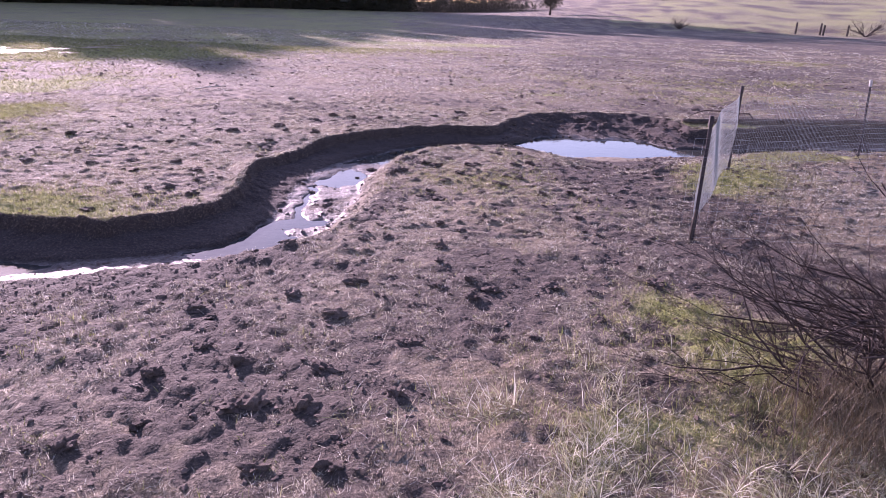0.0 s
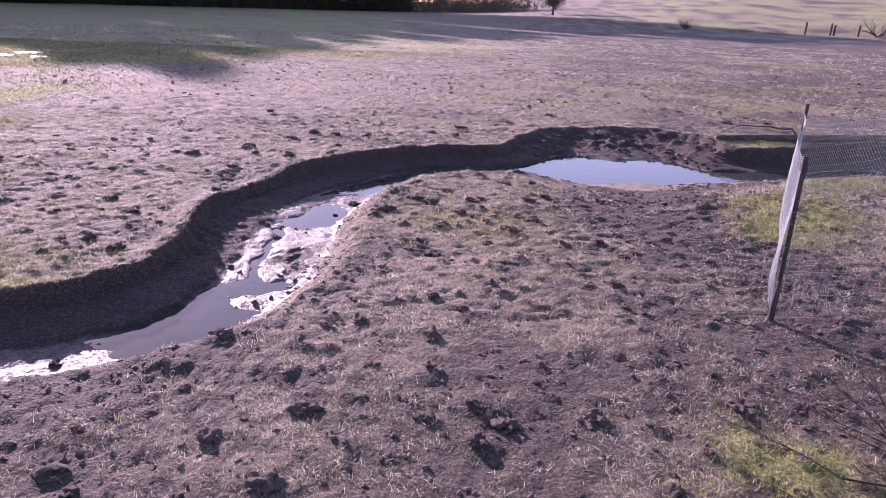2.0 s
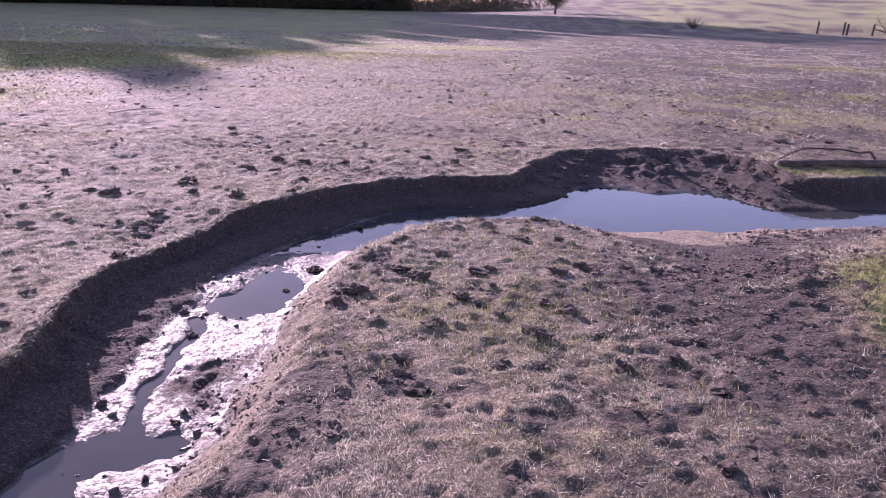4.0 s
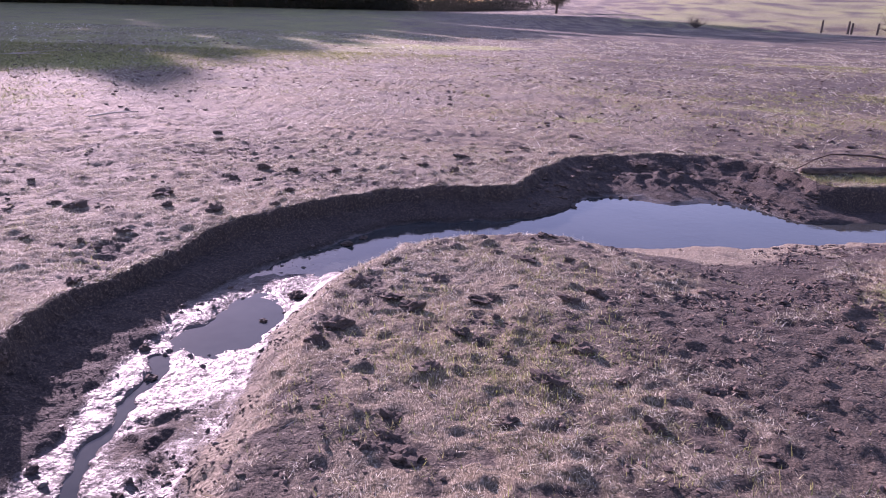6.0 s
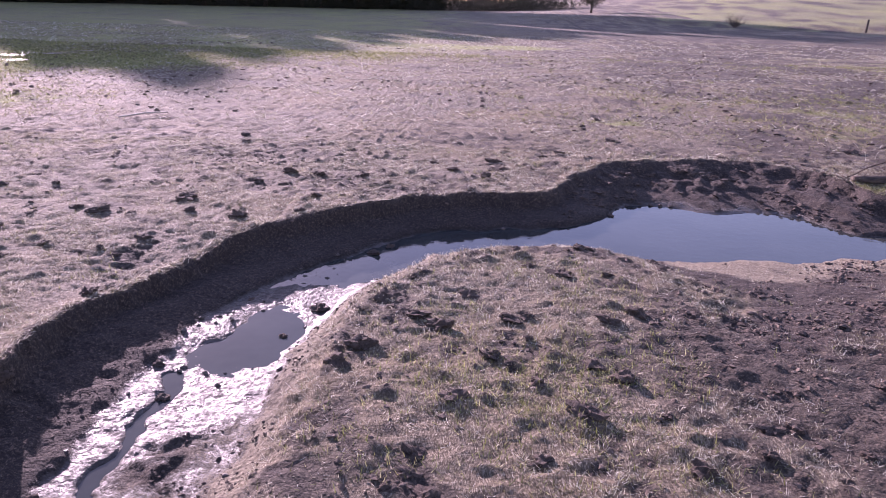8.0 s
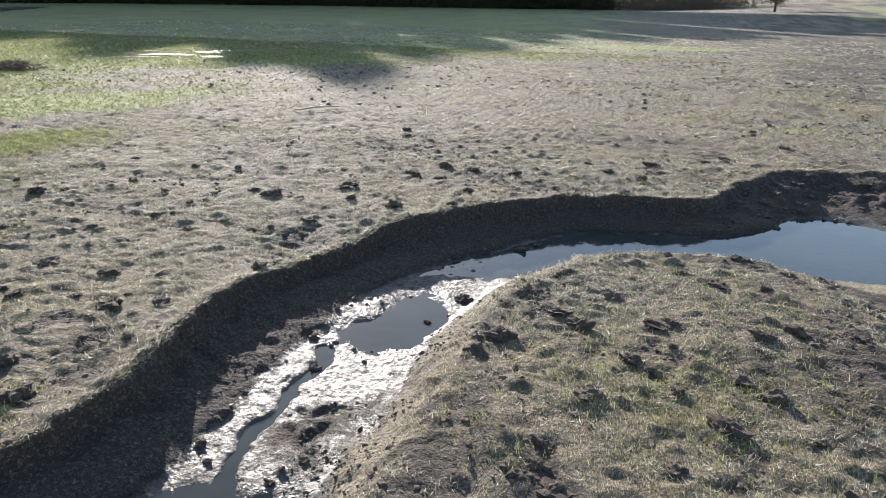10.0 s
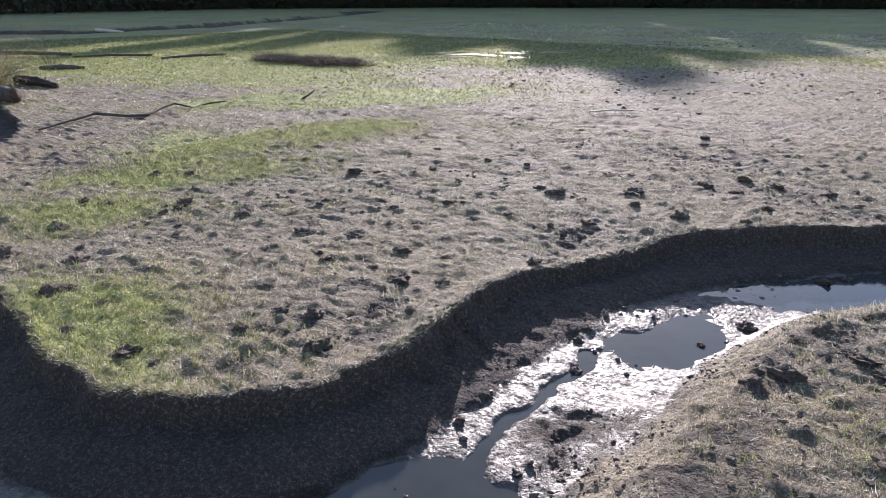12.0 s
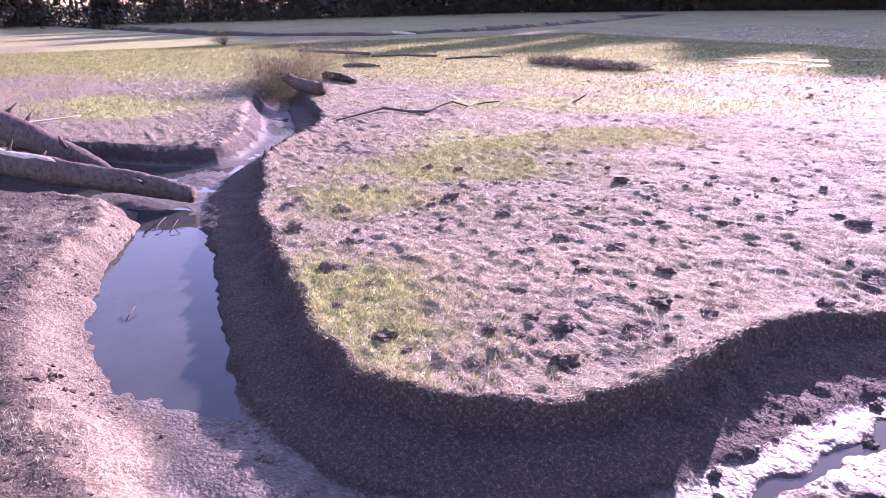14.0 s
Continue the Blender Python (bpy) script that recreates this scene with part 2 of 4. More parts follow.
TABLE = np.random.default_rng(3).random((256, 256))


def value_noise(x, y, size, seed=0):
    u, v = x / size + seed * 13.7, y / size + seed * 7.3
    i, j = np.floor(u).astype(int), np.floor(v).astype(int)
    f, g = u - i, v - j
    f, g = f * f * (3 - 2 * f), g * g * (3 - 2 * g)
    t = lambda p, q: TABLE[p % 256, q % 256]
    return (t(i, j) * (1 - f) + t(i + 1, j) * f) * (1 - g) + (t(i, j + 1) * (1 - f) + t(i + 1, j + 1) * f) * g - 0.5


def fractal(x, y, size, octaves, seed=0, fall=0.5):
    total, amount = 0, 1.0
    for k in range(octaves):
        total = total + amount * value_noise(x, y, size / 2 ** k, seed + k)
        amount *= fall
    return total


def smooth_step(a, b, x):
    t = np.clip((x - a) / (b - a), 0, 1)
    return t * t * (3 - 2 * t)


# ---- the creek in plan ----
# the lip of the cut bank, from the side stream down to the fence and beyond
OUTER = [(-26, 14.6), (-22.5, 13.4), (-19.5, 12.3), (-17, 11.75), (-14.74, 11.25), (-13.73, 10.75), (-12.74, 10.0), (-11.6, 9.2), (-10.7, 8.92), (-9.58, 8.6),
         (-8.65, 8.32), (-7.97, 8.14), (-6.9, 8.0), (-6.04, 7.9), (-5.5, 7.84), (-4.95, 7.72), (-4.43, 7.74), (-3.95, 7.78), (-3.62, 8.0), (-3.37, 8.25),
         (-3.0, 8.62), (-2.92, 8.95), (-2.93, 9.4), (-2.95, 9.8), (-3.02, 10.3), (-3.12, 11.02), (-2.96, 11.5), (-2.8, 12.0), (-2.62, 12.5), (-2.4, 13.2)]
OUTER_2 = [(-2.0, 13.72), (-1.4, 14.35), (-0.6, 14.95), (0.15, 15.2), (1.05, 15.42), (1.35, 16.1), (1.7, 16.8), (2.2, 17.45), (3.0, 17.6), (4.0, 17.85),
           (4.95, 17.72), (5.4, 17.0), (5.6, 16.15), (5.85, 15.85), (6.6, 15.95), (7.5, 16.35), (8.5, 16.75), (10.5, 17.05), (14, 17.7), (20, 19.0), (30, 22)]
# the inner bank's edge, back from the fence round the point to the logs, and the left arm
INNER = [(31, 18.5), (20, 15.6), (14, 14.4), (10, 13.95), (7.5, 13.9), (6.2, 13.5), (5.2, 12.5), (4.0, 11.6), (3.0, 11.0), (2.3, 10.8),
         (2.0, 11.2), (1.92, 11.9), (1.84, 12.5), (1.62, 12.95), (1.35, 13.25), (0.8, 13.3), (0.2, 13.02), (-0.36, 12.62), (-0.74, 11.75), (-0.9, 11.25),
         (-0.92, 10.5), (-0.88, 10.0), (-0.85, 9.6), (-0.92, 9.0), (-1.1, 8.3), (-1.35, 7.6), (-1.8, 7.05), (-2.6, 6.55), (-3.6, 6.0), (-4.6, 5.75)]
INNER_2 = [(-5.6, 5.6), (-6.5, 5.6), (-7.3, 5.8), (-8.2, 6.15), (-9.0, 6.55), (-9.6, 6.55), (-10.3, 6.1), (-11.0, 5.3), (-12, 4), (-14, 2),
           (-17, 3.2), (-15.2, 5.2), (-14.1, 6.3), (-13.7, 7.0), (-12.95, 7.8), (-12.6, 8.4), (-13.5, 9.1), (-16.5, 9.9), (-19.1, 10.6), (-22, 11.7), (-26.5, 13.4)]
# the foot of the banks, in the same order
FLOOR = [(-26, 14.3), (-18.3, 11.4), (-14.6, 10.6), (-13.1, 9.7), (-12.0, 8.85), (-11.0, 8.3), (-10, 7.8), (-9.0, 7.6), (-8.4, 7.5), (-7.4, 7.4),
         (-6.4, 7.16), (-5.7, 7.1), (-4.9, 7.05), (-4.3, 7.0), (-3.6, 7.2), (-3.0, 7.5), (-2.62, 7.9), (-2.38, 8.4), (-2.32, 9.0), (-2.28, 9.85),
         (-2.28, 10.6), (-2.23, 11.4), (-2.1, 12.0), (-1.95, 12.4), (-1.6, 13.0), (-1.3, 13.5), (-0.83, 14.05), (-0.5, 14.4), (0.2, 14.6), (0.9, 14.75)]
FLOOR_2 = [(1.7, 15.08), (1.95, 15.4), (2.16, 16.0), (2.67, 16.08), (3.08, 15.78), (3.47, 15.6), (3.8, 15.85), (4.4, 15.9), (4.7, 15.25), (5.05, 14.98),
           (6.5, 15.08), (8, 15.55), (11, 16.1), (15, 17.0), (20, 18.2), (30, 21), (30.5, 19.8), (20, 16.8), (15, 15.5), (11, 14.8),
           (8, 14.6), (6.5, 14.5), (5.6, 14.45), (5.0, 14.34), (4.3, 14.27), (3.8, 14.0), (3.6, 14.2), (3.0, 14.24), (2.85, 13.97), (2.43, 13.89)]
FLOOR_3 = [(2.14, 13.76), (1.9, 13.88), (1.5, 14.05), (0.9, 14.0), (0.2, 13.75), (-0.44, 13.47), (-0.87, 12.97), (-1.17, 12.64), (-1.31, 12.08), (-1.38, 11.67),
           (-1.44, 11.2), (-1.46, 10.7), (-1.46, 10.2), (-1.5, 9.5), (-1.6, 8.8), (-1.75, 8.1), (-2.1, 7.5), (-2.6, 7.12), (-3.3, 6.8), (-3.8, 6.65),
           (-4.5, 6.6), (-5.04, 6.32), (-5.6, 6.3), (-6.2, 6.25), (-7.1, 6.4), (-8.06, 6.6), (-9.3, 6.95), (-9.9, 7.05), (-10.7, 6.6), (-11.5, 5.8)]
FLOOR_4 = [(-12.6, 4.3), (-14.3, 2.8), (-16.2, 3.6), (-14.5, 5.6), (-13.4, 7.0), (-12.6, 7.85), (-12.2, 8.3), (-12.7, 9.15), (-14.6, 10.0), (-17.5, 10.8), (-22, 12.3), (-26.3, 13.9)]
BED, WATER = -0.311, -0.318


def rounded(line, closed=False):
    """One pass of corner cutting."""
    out = [] if closed else [line[0]]
    pairs = list(zip(line, line[1:])) + ([(line[-1], line[0])] if closed else [])
    for (x0, y0), (x1, y1) in pairs:
        out += [(0.75 * x0 + 0.25 * x1, 0.75 * y0 + 0.25 * y1), (0.25 * x0 + 0.75 * x1, 0.25 * y0 + 0.75 * y1)]
    return out if closed else out + [line[-1]]


OUTER_LINE = rounded(OUTER + OUTER_2)
INNER_LINE = rounded(INNER + INNER_2)
FLOOR_LINE = rounded(FLOOR + FLOOR_2 + FLOOR_3 + FLOOR_4, True)


def line_distance(x, y, line, closed=False):
    best = np.full(x.shape, 1e9)
    pairs = list(zip(line, line[1:])) + ([(line[-1], line[0])] if closed else [])
    for (x0, y0), (x1, y1) in pairs:
        dx, dy = x1 - x0, y1 - y0
        t = np.clip(((x - x0) * dx + (y - y0) * dy) / (dx * dx + dy * dy + 1e-12), 0, 1)
        best = np.minimum(best, (x - x0 - t * dx) ** 2 + (y - y0 - t * dy) ** 2)
    return np.sqrt(best)


def inside(x, y, ring):
    hit = np.zeros(x.shape, bool)
    for (x0, y0), (x1, y1) in zip(ring, ring[1:] + ring[:1]):
        if y0 != y1:
            hit ^= ((y0 > y) != (y1 > y)) & (x < (x1 - x0) * (y - y0) / (y1 - y0) + x0)
    return hit


def blob(x, y, cx, cy, rx, ry, turn=0.0):
    a = radians(turn)
    u, v = (x - cx) * math.cos(a) + (y - cy) * math.sin(a), -(x - cx) * math.sin(a) + (y - cy) * math.cos(a)
    return np.exp(-((u / rx) ** 2 + (v / ry) ** 2))


def lay_of_land(x, y):
    """Height, how bare, wet, green and dry the ground is, and how far down a bank it lies (1: too steep for turf), at places in plan."""
    far = np.hypot(x, y - 7)
    wx = x + 0.10 * fractal(x, y, 0.35, 3, 1) + 0.05 * fractal(x, y, 0.12, 2, 3)
    wy = y + 0.10 * fractal(x, y, 0.35, 3, 5) + 0.05 * fractal(x, y, 0.12, 2, 7)
    fade = smooth_step(40, 18, far)
    dents = fractal(x, y, 0.30, 3, 31, 0.6)
    lumps = fractal(x, y, 0.16, 2, 37, 0.6)
    z = 0.06 * fractal(x, y, 3.0, 2, 11) + fade * (0.026 * fractal(x, y, 0.6, 2, 17) + 0.028 * fractal(x, y, 0.10, 2, 23, 0.8))
    z = z + fade * (0.026 * smooth_step(0.2, 0.6, lumps) - 0.012 * smooth_step(0.24, 0.5, dents))
    # the lip sags where the bank turns up to the pool
    z = z - 0.07 * blob(x, y, -2.85, 12.3, 0.8, 0.8)
    # the hill across the flats, and the gentle swell under the wood
    r = np.hypot(x, y)
    bearing = np.degrees(np.arctan2(x, np.maximum(y, 1e-6)))
    z = z + smooth_step(-2, 22, bearing) * (y > 0) * np.clip(r - 105, 0, 900) * 0.045
    # an old ditch across the damp flats
    ditch = line_distance(x, y, DITCH)
    z = z - 0.8 * smooth_step(2.8, 1.6, ditch)
    soil = 0.20 + 0.5 * fractal(x, y, 1.6, 3, 41) + 0.4 * smooth_step(0.18, 0.42, dents) + 0.25 * smooth_step(0.25, 0.55, lumps)
    soil = soil + 0.40 * blob(x, y, 2.6, 6.6, 1.3, 1.0) + 0.33 * smooth_step(9.5, 6.0, y) * smooth_step(-5, -2.5, x) * smooth_step(5.6, 4.0, x + 0.9 * (4.5 - y)) + 0.65 * blob(x, y, -7.6, 5.0, 4.2, 1.6) + 0.35 * blob(x, y, 3.4, 11.9, 1.6, 1.2) + 0.48 * blob(x, y, 2.9, 9.7, 1.6, 1.7) + 0.2 * blob(x, y, 1.6, 7.6, 2.2, 1.4) + 0.55 * blob(x, y, 11, 25, 10, 11) - 0.12 * smooth_step(14, 20, far)
    soil = soil + smooth_step(17, 42, far) * (0.10 * smooth_step(-30, 0, bearing) + 0.4 * smooth_step(-2, 12, bearing))
    wet = np.zeros_like(x)
    dry = 0.12 + 0 * x
    bank = np.zeros_like(x)
    green = np.zeros_like(x)
    for cx, cy, rx, ry, turn, amount in GREENS:
        green = np.maximum(green, amount * blob(x, y, cx, cy, rx, ry, turn))
    green = green * (1 + 0.9 * fractal(x, y, 0.9, 3, 57)) + 0.25 * fractal(x, y, 2.2, 2, 53)
    green = green + 0.62 * smooth_step(22, 36, far) * smooth_step(14, -10, bearing) + 0.6 * smooth_step(4, 16, bearing) * smooth_step(60, 110, far)
    soil = soil - 0.4 * np.clip(green, 0, 1) + 0.9 * smooth_step(3.2, 2.2, ditch)
    near = (x > -27) & (x < 31) & (y > 1.5) & (y < 23)
    k = np.nonzero(near)
    if len(k[0]):
        px, py = wx[k], wy[k]
        d_out, d_in = line_distance(px, py, OUTER_LINE), line_distance(px, py, INNER_LINE)
        d_floor = line_distance(px, py, FLOOR_LINE, True)
        in_top = inside(px, py, OUTER_LINE + INNER_LINE)
        in_floor = inside(px, py, FLOOR_LINE)
        d_top = np.minimum(d_out, d_in)
        t = np.where(in_floor, 1.0, np.where(in_top, d_top / (d_top + d_floor + 1e-6), 0.0))
        cut = smooth_step(-0.25, 0.25, d_in - d_out)
        drop_cut = 0.46 * smooth_step(0.0, 0.10, t) + 0.46 * t + 0.08 * smooth_step(0.8, 1.0, t)
        # the bank by the log is sheer at its top
        sheer = smooth_step(5.35, 5.8, px)
        drop_cut = drop_cut * (1 - sheer) + sheer * (0.94 * smooth_step(0.0, 0.34, t) + 0.06 * t)
        # behind the pool the bank has slumped to a furrowed slope
        slump = smooth_step(1.2, 1.9, px) * smooth_step(5.5, 5.0, px) * (py > 15)
        drop_cut = drop_cut * (1 - slump) + slump * (0.12 * smooth_step(0.0, 0.15, t) + 0.88 * t)
        drop_in = smooth_step(-0.15, 1.05, t) - smooth_step(-0.15, 1.05, np.zeros(1)) * (1 - t)
        drop = cut * drop_cut + (1 - cut) * drop_in
        # pools lie deeper, mud bars rise through the water
        pool = np.zeros_like(px)
        for cx, cy, rx, ry, turn, deep in POOLS:
            pool = np.maximum(pool, deep * blob(px, py, cx, cy, rx, ry, turn))
        bar = np.zeros_like(px)
        for cx, cy, rx, ry, turn, tall in BARS:
            bar = np.maximum(bar, tall * blob(px, py, cx, cy, rx, ry, turn))
        # a thread of water winds between trodden mud
        thread = line_distance(px, py, THREAD)
        trodden = blob(px, py, -1.78, 9.68, 0.22, 0.34, 10)
        bed = BED + 0.014 * fractal(px, py, 0.5, 3, 61, 0.7) + 0.010 * fractal(px, py, 0.11, 2, 67, 0.8) + 0.007 * fractal(px, py, 0.05, 1, 69) - pool + bar
        bed = bed - 0.05 * smooth_step(0.065, 0.01, thread) + trodden * (0.03 * smooth_step(-0.1, 0.35, fractal(px, py, 0.09, 2, 63, 0.8)) - 0.008)
        slope = smooth_step(0.0, 0.12, t) * (1 - t)
        low = z[k] * (1 - smooth_step(0.0, 0.5, t)) + slope * (0.05 * fractal(px, py, 0.30, 4, 71, 0.65) + blob(px, py, 3.4, 16.7, 1.7, 0.8) * (0.17 * fractal(px, py, 0.4, 3, 73, 0.7) + 0.09 * fractal(px, py, 0.13, 2, 75, 0.8)) + 0.05 * blob(px, py, -2.62, 10.1, 0.3, 1.0) * fractal(px, py, 0.09, 3, 79, 0.7) + 0.02 * fractal(px, py, 0.08, 2, 72, 0.7) + 0.09 * slump * fractal(px + 0.3 * (py - 16), 0.3 * py, 0.2, 3, 74, 0.6))
        z[k] = np.where(t > 0, low + drop * np.where(in_floor, bed, BED + (bed - BED) * smooth_step(0.75, 1.0, t)), z[k])
        edge = smooth_step(0.35, 0.0, d_top) * (t <= 0)
        # turf stands proud along the cut lip
        z[k] += 0.03 * smooth_step(0.3, 0.0, d_out) * (t <= 0) * (0.5 + value_noise(px, py, 0.3, 77))
        z[k] += 0.06 * blob(px, py, -3.0, 10.25, 0.6, 0.8) * smooth_step(0.5, 0.0, d_out) * (t <= 0)
        bare = np.where(cut > 0.5, smooth_step(0.0, 0.01, t), smooth_step(0.05, 0.5, t) * np.where(px < -10, 1.1, 0.7))
        soil[k] = np.maximum(soil[k] - 0.2 * edge * cut + 0.3 * smooth_step(0.7, 0.1, d_in) * (t <= 0), np.maximum(bare * 1.2, 1.2 * smooth_step(0.08, 0.04, d_out) * (1 - slump)))
        wet[k] = np.where(cut > 0.5, smooth_step(0.80, 1.0, t), smooth_step(0.45, 0.9, t)) * np.where(in_floor, 1.0, 0.95) - 0.85 * trodden * (0.8 + 1.4 * fractal(px, py, 0.12, 2, 83)) - (0.22 + 0.8 * fractal(px, py, 0.25, 2, 85)) * blob(px, py, -1.48, 9.7, 0.16, 0.9)
        wet[k] += 0.55 * blob(px, py, 3.1, 16.0, 1.5, 0.4) * (0.4 + 1.6 * fractal(px, py, 0.22, 2, 89)) * (t > 0)
        # the beach of the left arm has dried to pale silt
        wet[k] *= 1 - 0.6 * (1 - cut) * smooth_step(-3.6, -4.6, px) * smooth_step(-10.5, -9.5, px) * (~in_floor)
        green[k] = green[k] * (1 - smooth_step(0.0, 0.2, t)) * smooth_step(0.02, 0.06, d_out)
        pale = (1 - cut) * smooth_step(0.05, 0.4, t) * smooth_step(-11, -9, px) * (1 - 0.45 * smooth_step(-3.6, -5, px)) * (0.9 + 0.6 * fractal(px, py, 0.7, 2, 87))
        # the beach by the pool is pale silt at the water only, dark and trodden behind
        beach = smooth_step(1.7, 2.1, px)
        pale = pale * (1 - beach) + beach * 1.15 * (1 - cut) * smooth_step(0.60, 0.76, t + 0.3 * fractal(px, py, 0.4, 3, 91) + 0.12 * blob(px, py, 2.4, 13.4, 0.6, 0.6)) * (t > 0)
        dry[k] = np.maximum(0.12 * (t <= 0), pale * (1 - 1.2 * np.clip(trodden, 0, 0.8)))
        bank[k] = np.where(t > 0, np.where(cut > 0.5, 1.0, np.clip((t - np.where(px > 1.8, 0.8, 0.35)) * 10, 0, 1)), 0.0)
        wet[k] -= 0.8 * beach * (1 - cut) * (~in_floor)
    return z, np.clip(soil, 0, 1.2), np.clip(wet, 0, 1), np.clip(green, 0, 1), np.clip(dry, 0, 1), bank


DITCH = [(-90, 10), (-56, 19.5), (-50, 28), (-53, 38), (-62, 55), (-85, 90)]
GREENS = [(-4.9, 8.2, 1.5, 0.85, 5, 0.95), (0.6, 10.6, 1.6, 1.8, 0, 0.24), (9, 24, 9.0, 6.0, 10, 0.4), (-8.0, 9.4, 1.3, 1.0, 30, 0.85), (-9.0, 11.4, 2.0, 1.0, 60, 0.95), (-10.0, 13.6, 3.0, 1.3, 65, 1.0), (-12.5, 18.5, 5.0, 1.9, 60, 1.1), (-23, 19, 10, 4.6, 20, 1.2),
          (-33, 12, 13, 4.5, 0, 1.0), (-20, 28, 10, 4, 25, 1.15), (4.1, 10.6, 0.6, 0.9, -20, 0.95), (6.9, 13.2, 2.2, 0.55, 12, 0.8), (2.1, 5.8, 0.55, 0.6, -30, 1.1), (2.4, 4.85, 0.8, 0.75, 0, 1.3),
          (2.0, 4.1, 1.3, 0.8, 0, 0.85), (-18.5, 7.6, 4.0, 2.0, 20, 0.8), (4.6, 11.6, 1.0, 1.5, 0, 0.75), (-4.1, 8.05, 0.9, 0.5, 0, 0.85), (1.0, 7.1, 0.35, 0.25, 0, 0.6), (3.3, 21.6, 1.0, 0.6, 0, 0.7), (6.3, 16.4, 1.1, 0.25, 0, 0.9), (4.3, 12.9, 0.6, 0.5, 0, 0.7), (5, 25, 3.0, 1.2, 0, 0.4), (11, 27, 4.0, 2.0, 10, 0.42), (16, 42, 9.0, 5.0, 10, 0.45), (2, 46, 6, 2, 0, 0.5)]
POOLS = [(-7.6, 6.85, 2.3, 0.7, 8, 0.16), (-2.3, 7.95, 0.6, 0.5, 40, 0.07), (-1.68, 11.40, 0.30, 0.45, -14, 0.07), (-0.7, 13.5, 1.1, 0.4, 48, 0.05), (0.8, 14.4, 1.5, 0.35, 10, 0.10),
         (3.0, 14.9, 1.7, 0.75, 0, 0.16), (7.0, 14.85, 3.0, 0.4, 4, 0.14), (-1.95, 8.83, 0.32, 0.2, 10, 0.06), (-15, 10.4, 3.5, 0.3, 18, 0.03), (-12.9, 6.3, 1.8, 0.9, 55, 0.12)]
THREAD = [(-2.1, 10.75), (-2.05, 10.45), (-2.06, 10.15), (-2.0, 9.9), (-2.08, 9.56), (-2.03, 9.3), (-1.95, 9.05)]
BARS = [(-1.7, 9.85, 0.30, 0.75, 0, 0.024), (-2.26, 10.0, 0.14, 1.2, 0, 0.02), (-1.5, 12.45, 0.3, 0.22, 40, 0.014), (-3.7, 6.85, 0.85, 0.45, 20, 0.05), (-1.48, 10.3, 0.22, 0.6, 0, 0.03), (-1.9, 8.42, 0.32, 0.14, 20, 0.022), (-1.6, 8.3, 0.12, 0.6, 8, 0.03), (-2.1, 11.6, 0.14, 0.6, -22, 0.03), (-1.3, 12.9, 0.25, 0.3, 40, 0.012), (-11.6, 8.0, 0.6, 0.4, 30, 0.05), (-10.6, 6.95, 0.55, 0.4, 30, 0.06)]


# ---- ground ----
def stretch(spans, reach_low, reach_high, even_low, even_high):
    """Grid lines: close within the spans (from, to, step), fairly even for some way beyond, then ever wider."""
    line = [p for a, b, step in spans for p in np.arange(a, b - 0.3 * step, step)]
    for start, sign, reach, even, step in ((line[0], -1, reach_low, even_low, spans[0][2]), (line[-1], 1, reach_high, even_high, spans[-1][2])):
        s, p, more = step, start, []
        while abs(p - start) < reach:
            s *= 1.03 if s < 0.3 else (1.0 if s < 0.5 and abs(p - start) < even else 1.075)
            p += sign * s
            more.append(p)
        line = more[::-1] + line if sign < 0 else line + more
    return np.array(line)


GX = stretch([(-10.5, -3.1, 0.052), (-3.1, -0.9, 0.026), (-0.9, 7.0, 0.052)], 1500, 1500, 50, 8)
GY = stretch([(2.8, 7.6, 0.052), (7.6, 13.2, 0.026), (13.2, 18.2, 0.052)], 300, 2200, 4, 24)
XX, YY = np.meshgrid(GX, GY)
ZZ, SOIL, WET, GREEN, DRY, BANK = lay_of_land(XX, YY)


def build_ground():
    rows, cols = XX.shape
    verts = np.stack([XX.ravel(), YY.ravel(), ZZ.ravel()], 1)
    i = np.arange(rows * cols).reshape(rows, cols)
    quads = np.stack([i[:-1, :-1].ravel(), i[:-1, 1:].ravel(), i[1:, 1:].ravel(), i[1:, :-1].ravel()], 1)
    me = mesh_from_arrays("ground", verts, quads)
    me.polygons.foreach_set("use_smooth", np.ones(len(quads), bool))
    for name, values in (("soil", SOIL), ("wet", WET), ("green", GREEN), ("dry", DRY)):
        me.attributes.new(name, 'FLOAT', 'POINT').data.foreach_set("value", values.ravel().astype(np.float32))
    me.materials.append(M_GROUND)
    return tagged(new("ground", me), "trampled winter pasture with straw-coloured turf and bare brown soil", "ground", kind="structure")


build_ground()


def sample(grid, x, y):
    """A value of the ground's grid at places in plan."""
    i = np.clip(np.searchsorted(GX, x) - 1, 0, len(GX) - 2)
    j = np.clip(np.searchsorted(GY, y) - 1, 0, len(GY) - 2)
    u, v = (x - GX[i]) / (GX[i + 1] - GX[i]), (y - GY[j]) / (GY[j + 1] - GY[j])
    return (grid[j, i] * (1 - u) + grid[j, i + 1] * u) * (1 - v) + (grid[j + 1, i] * (1 - u) + grid[j + 1, i + 1] * u) * v


def height(x, y):
    return float(sample(ZZ, np.array([x]), np.array([y]))[0])


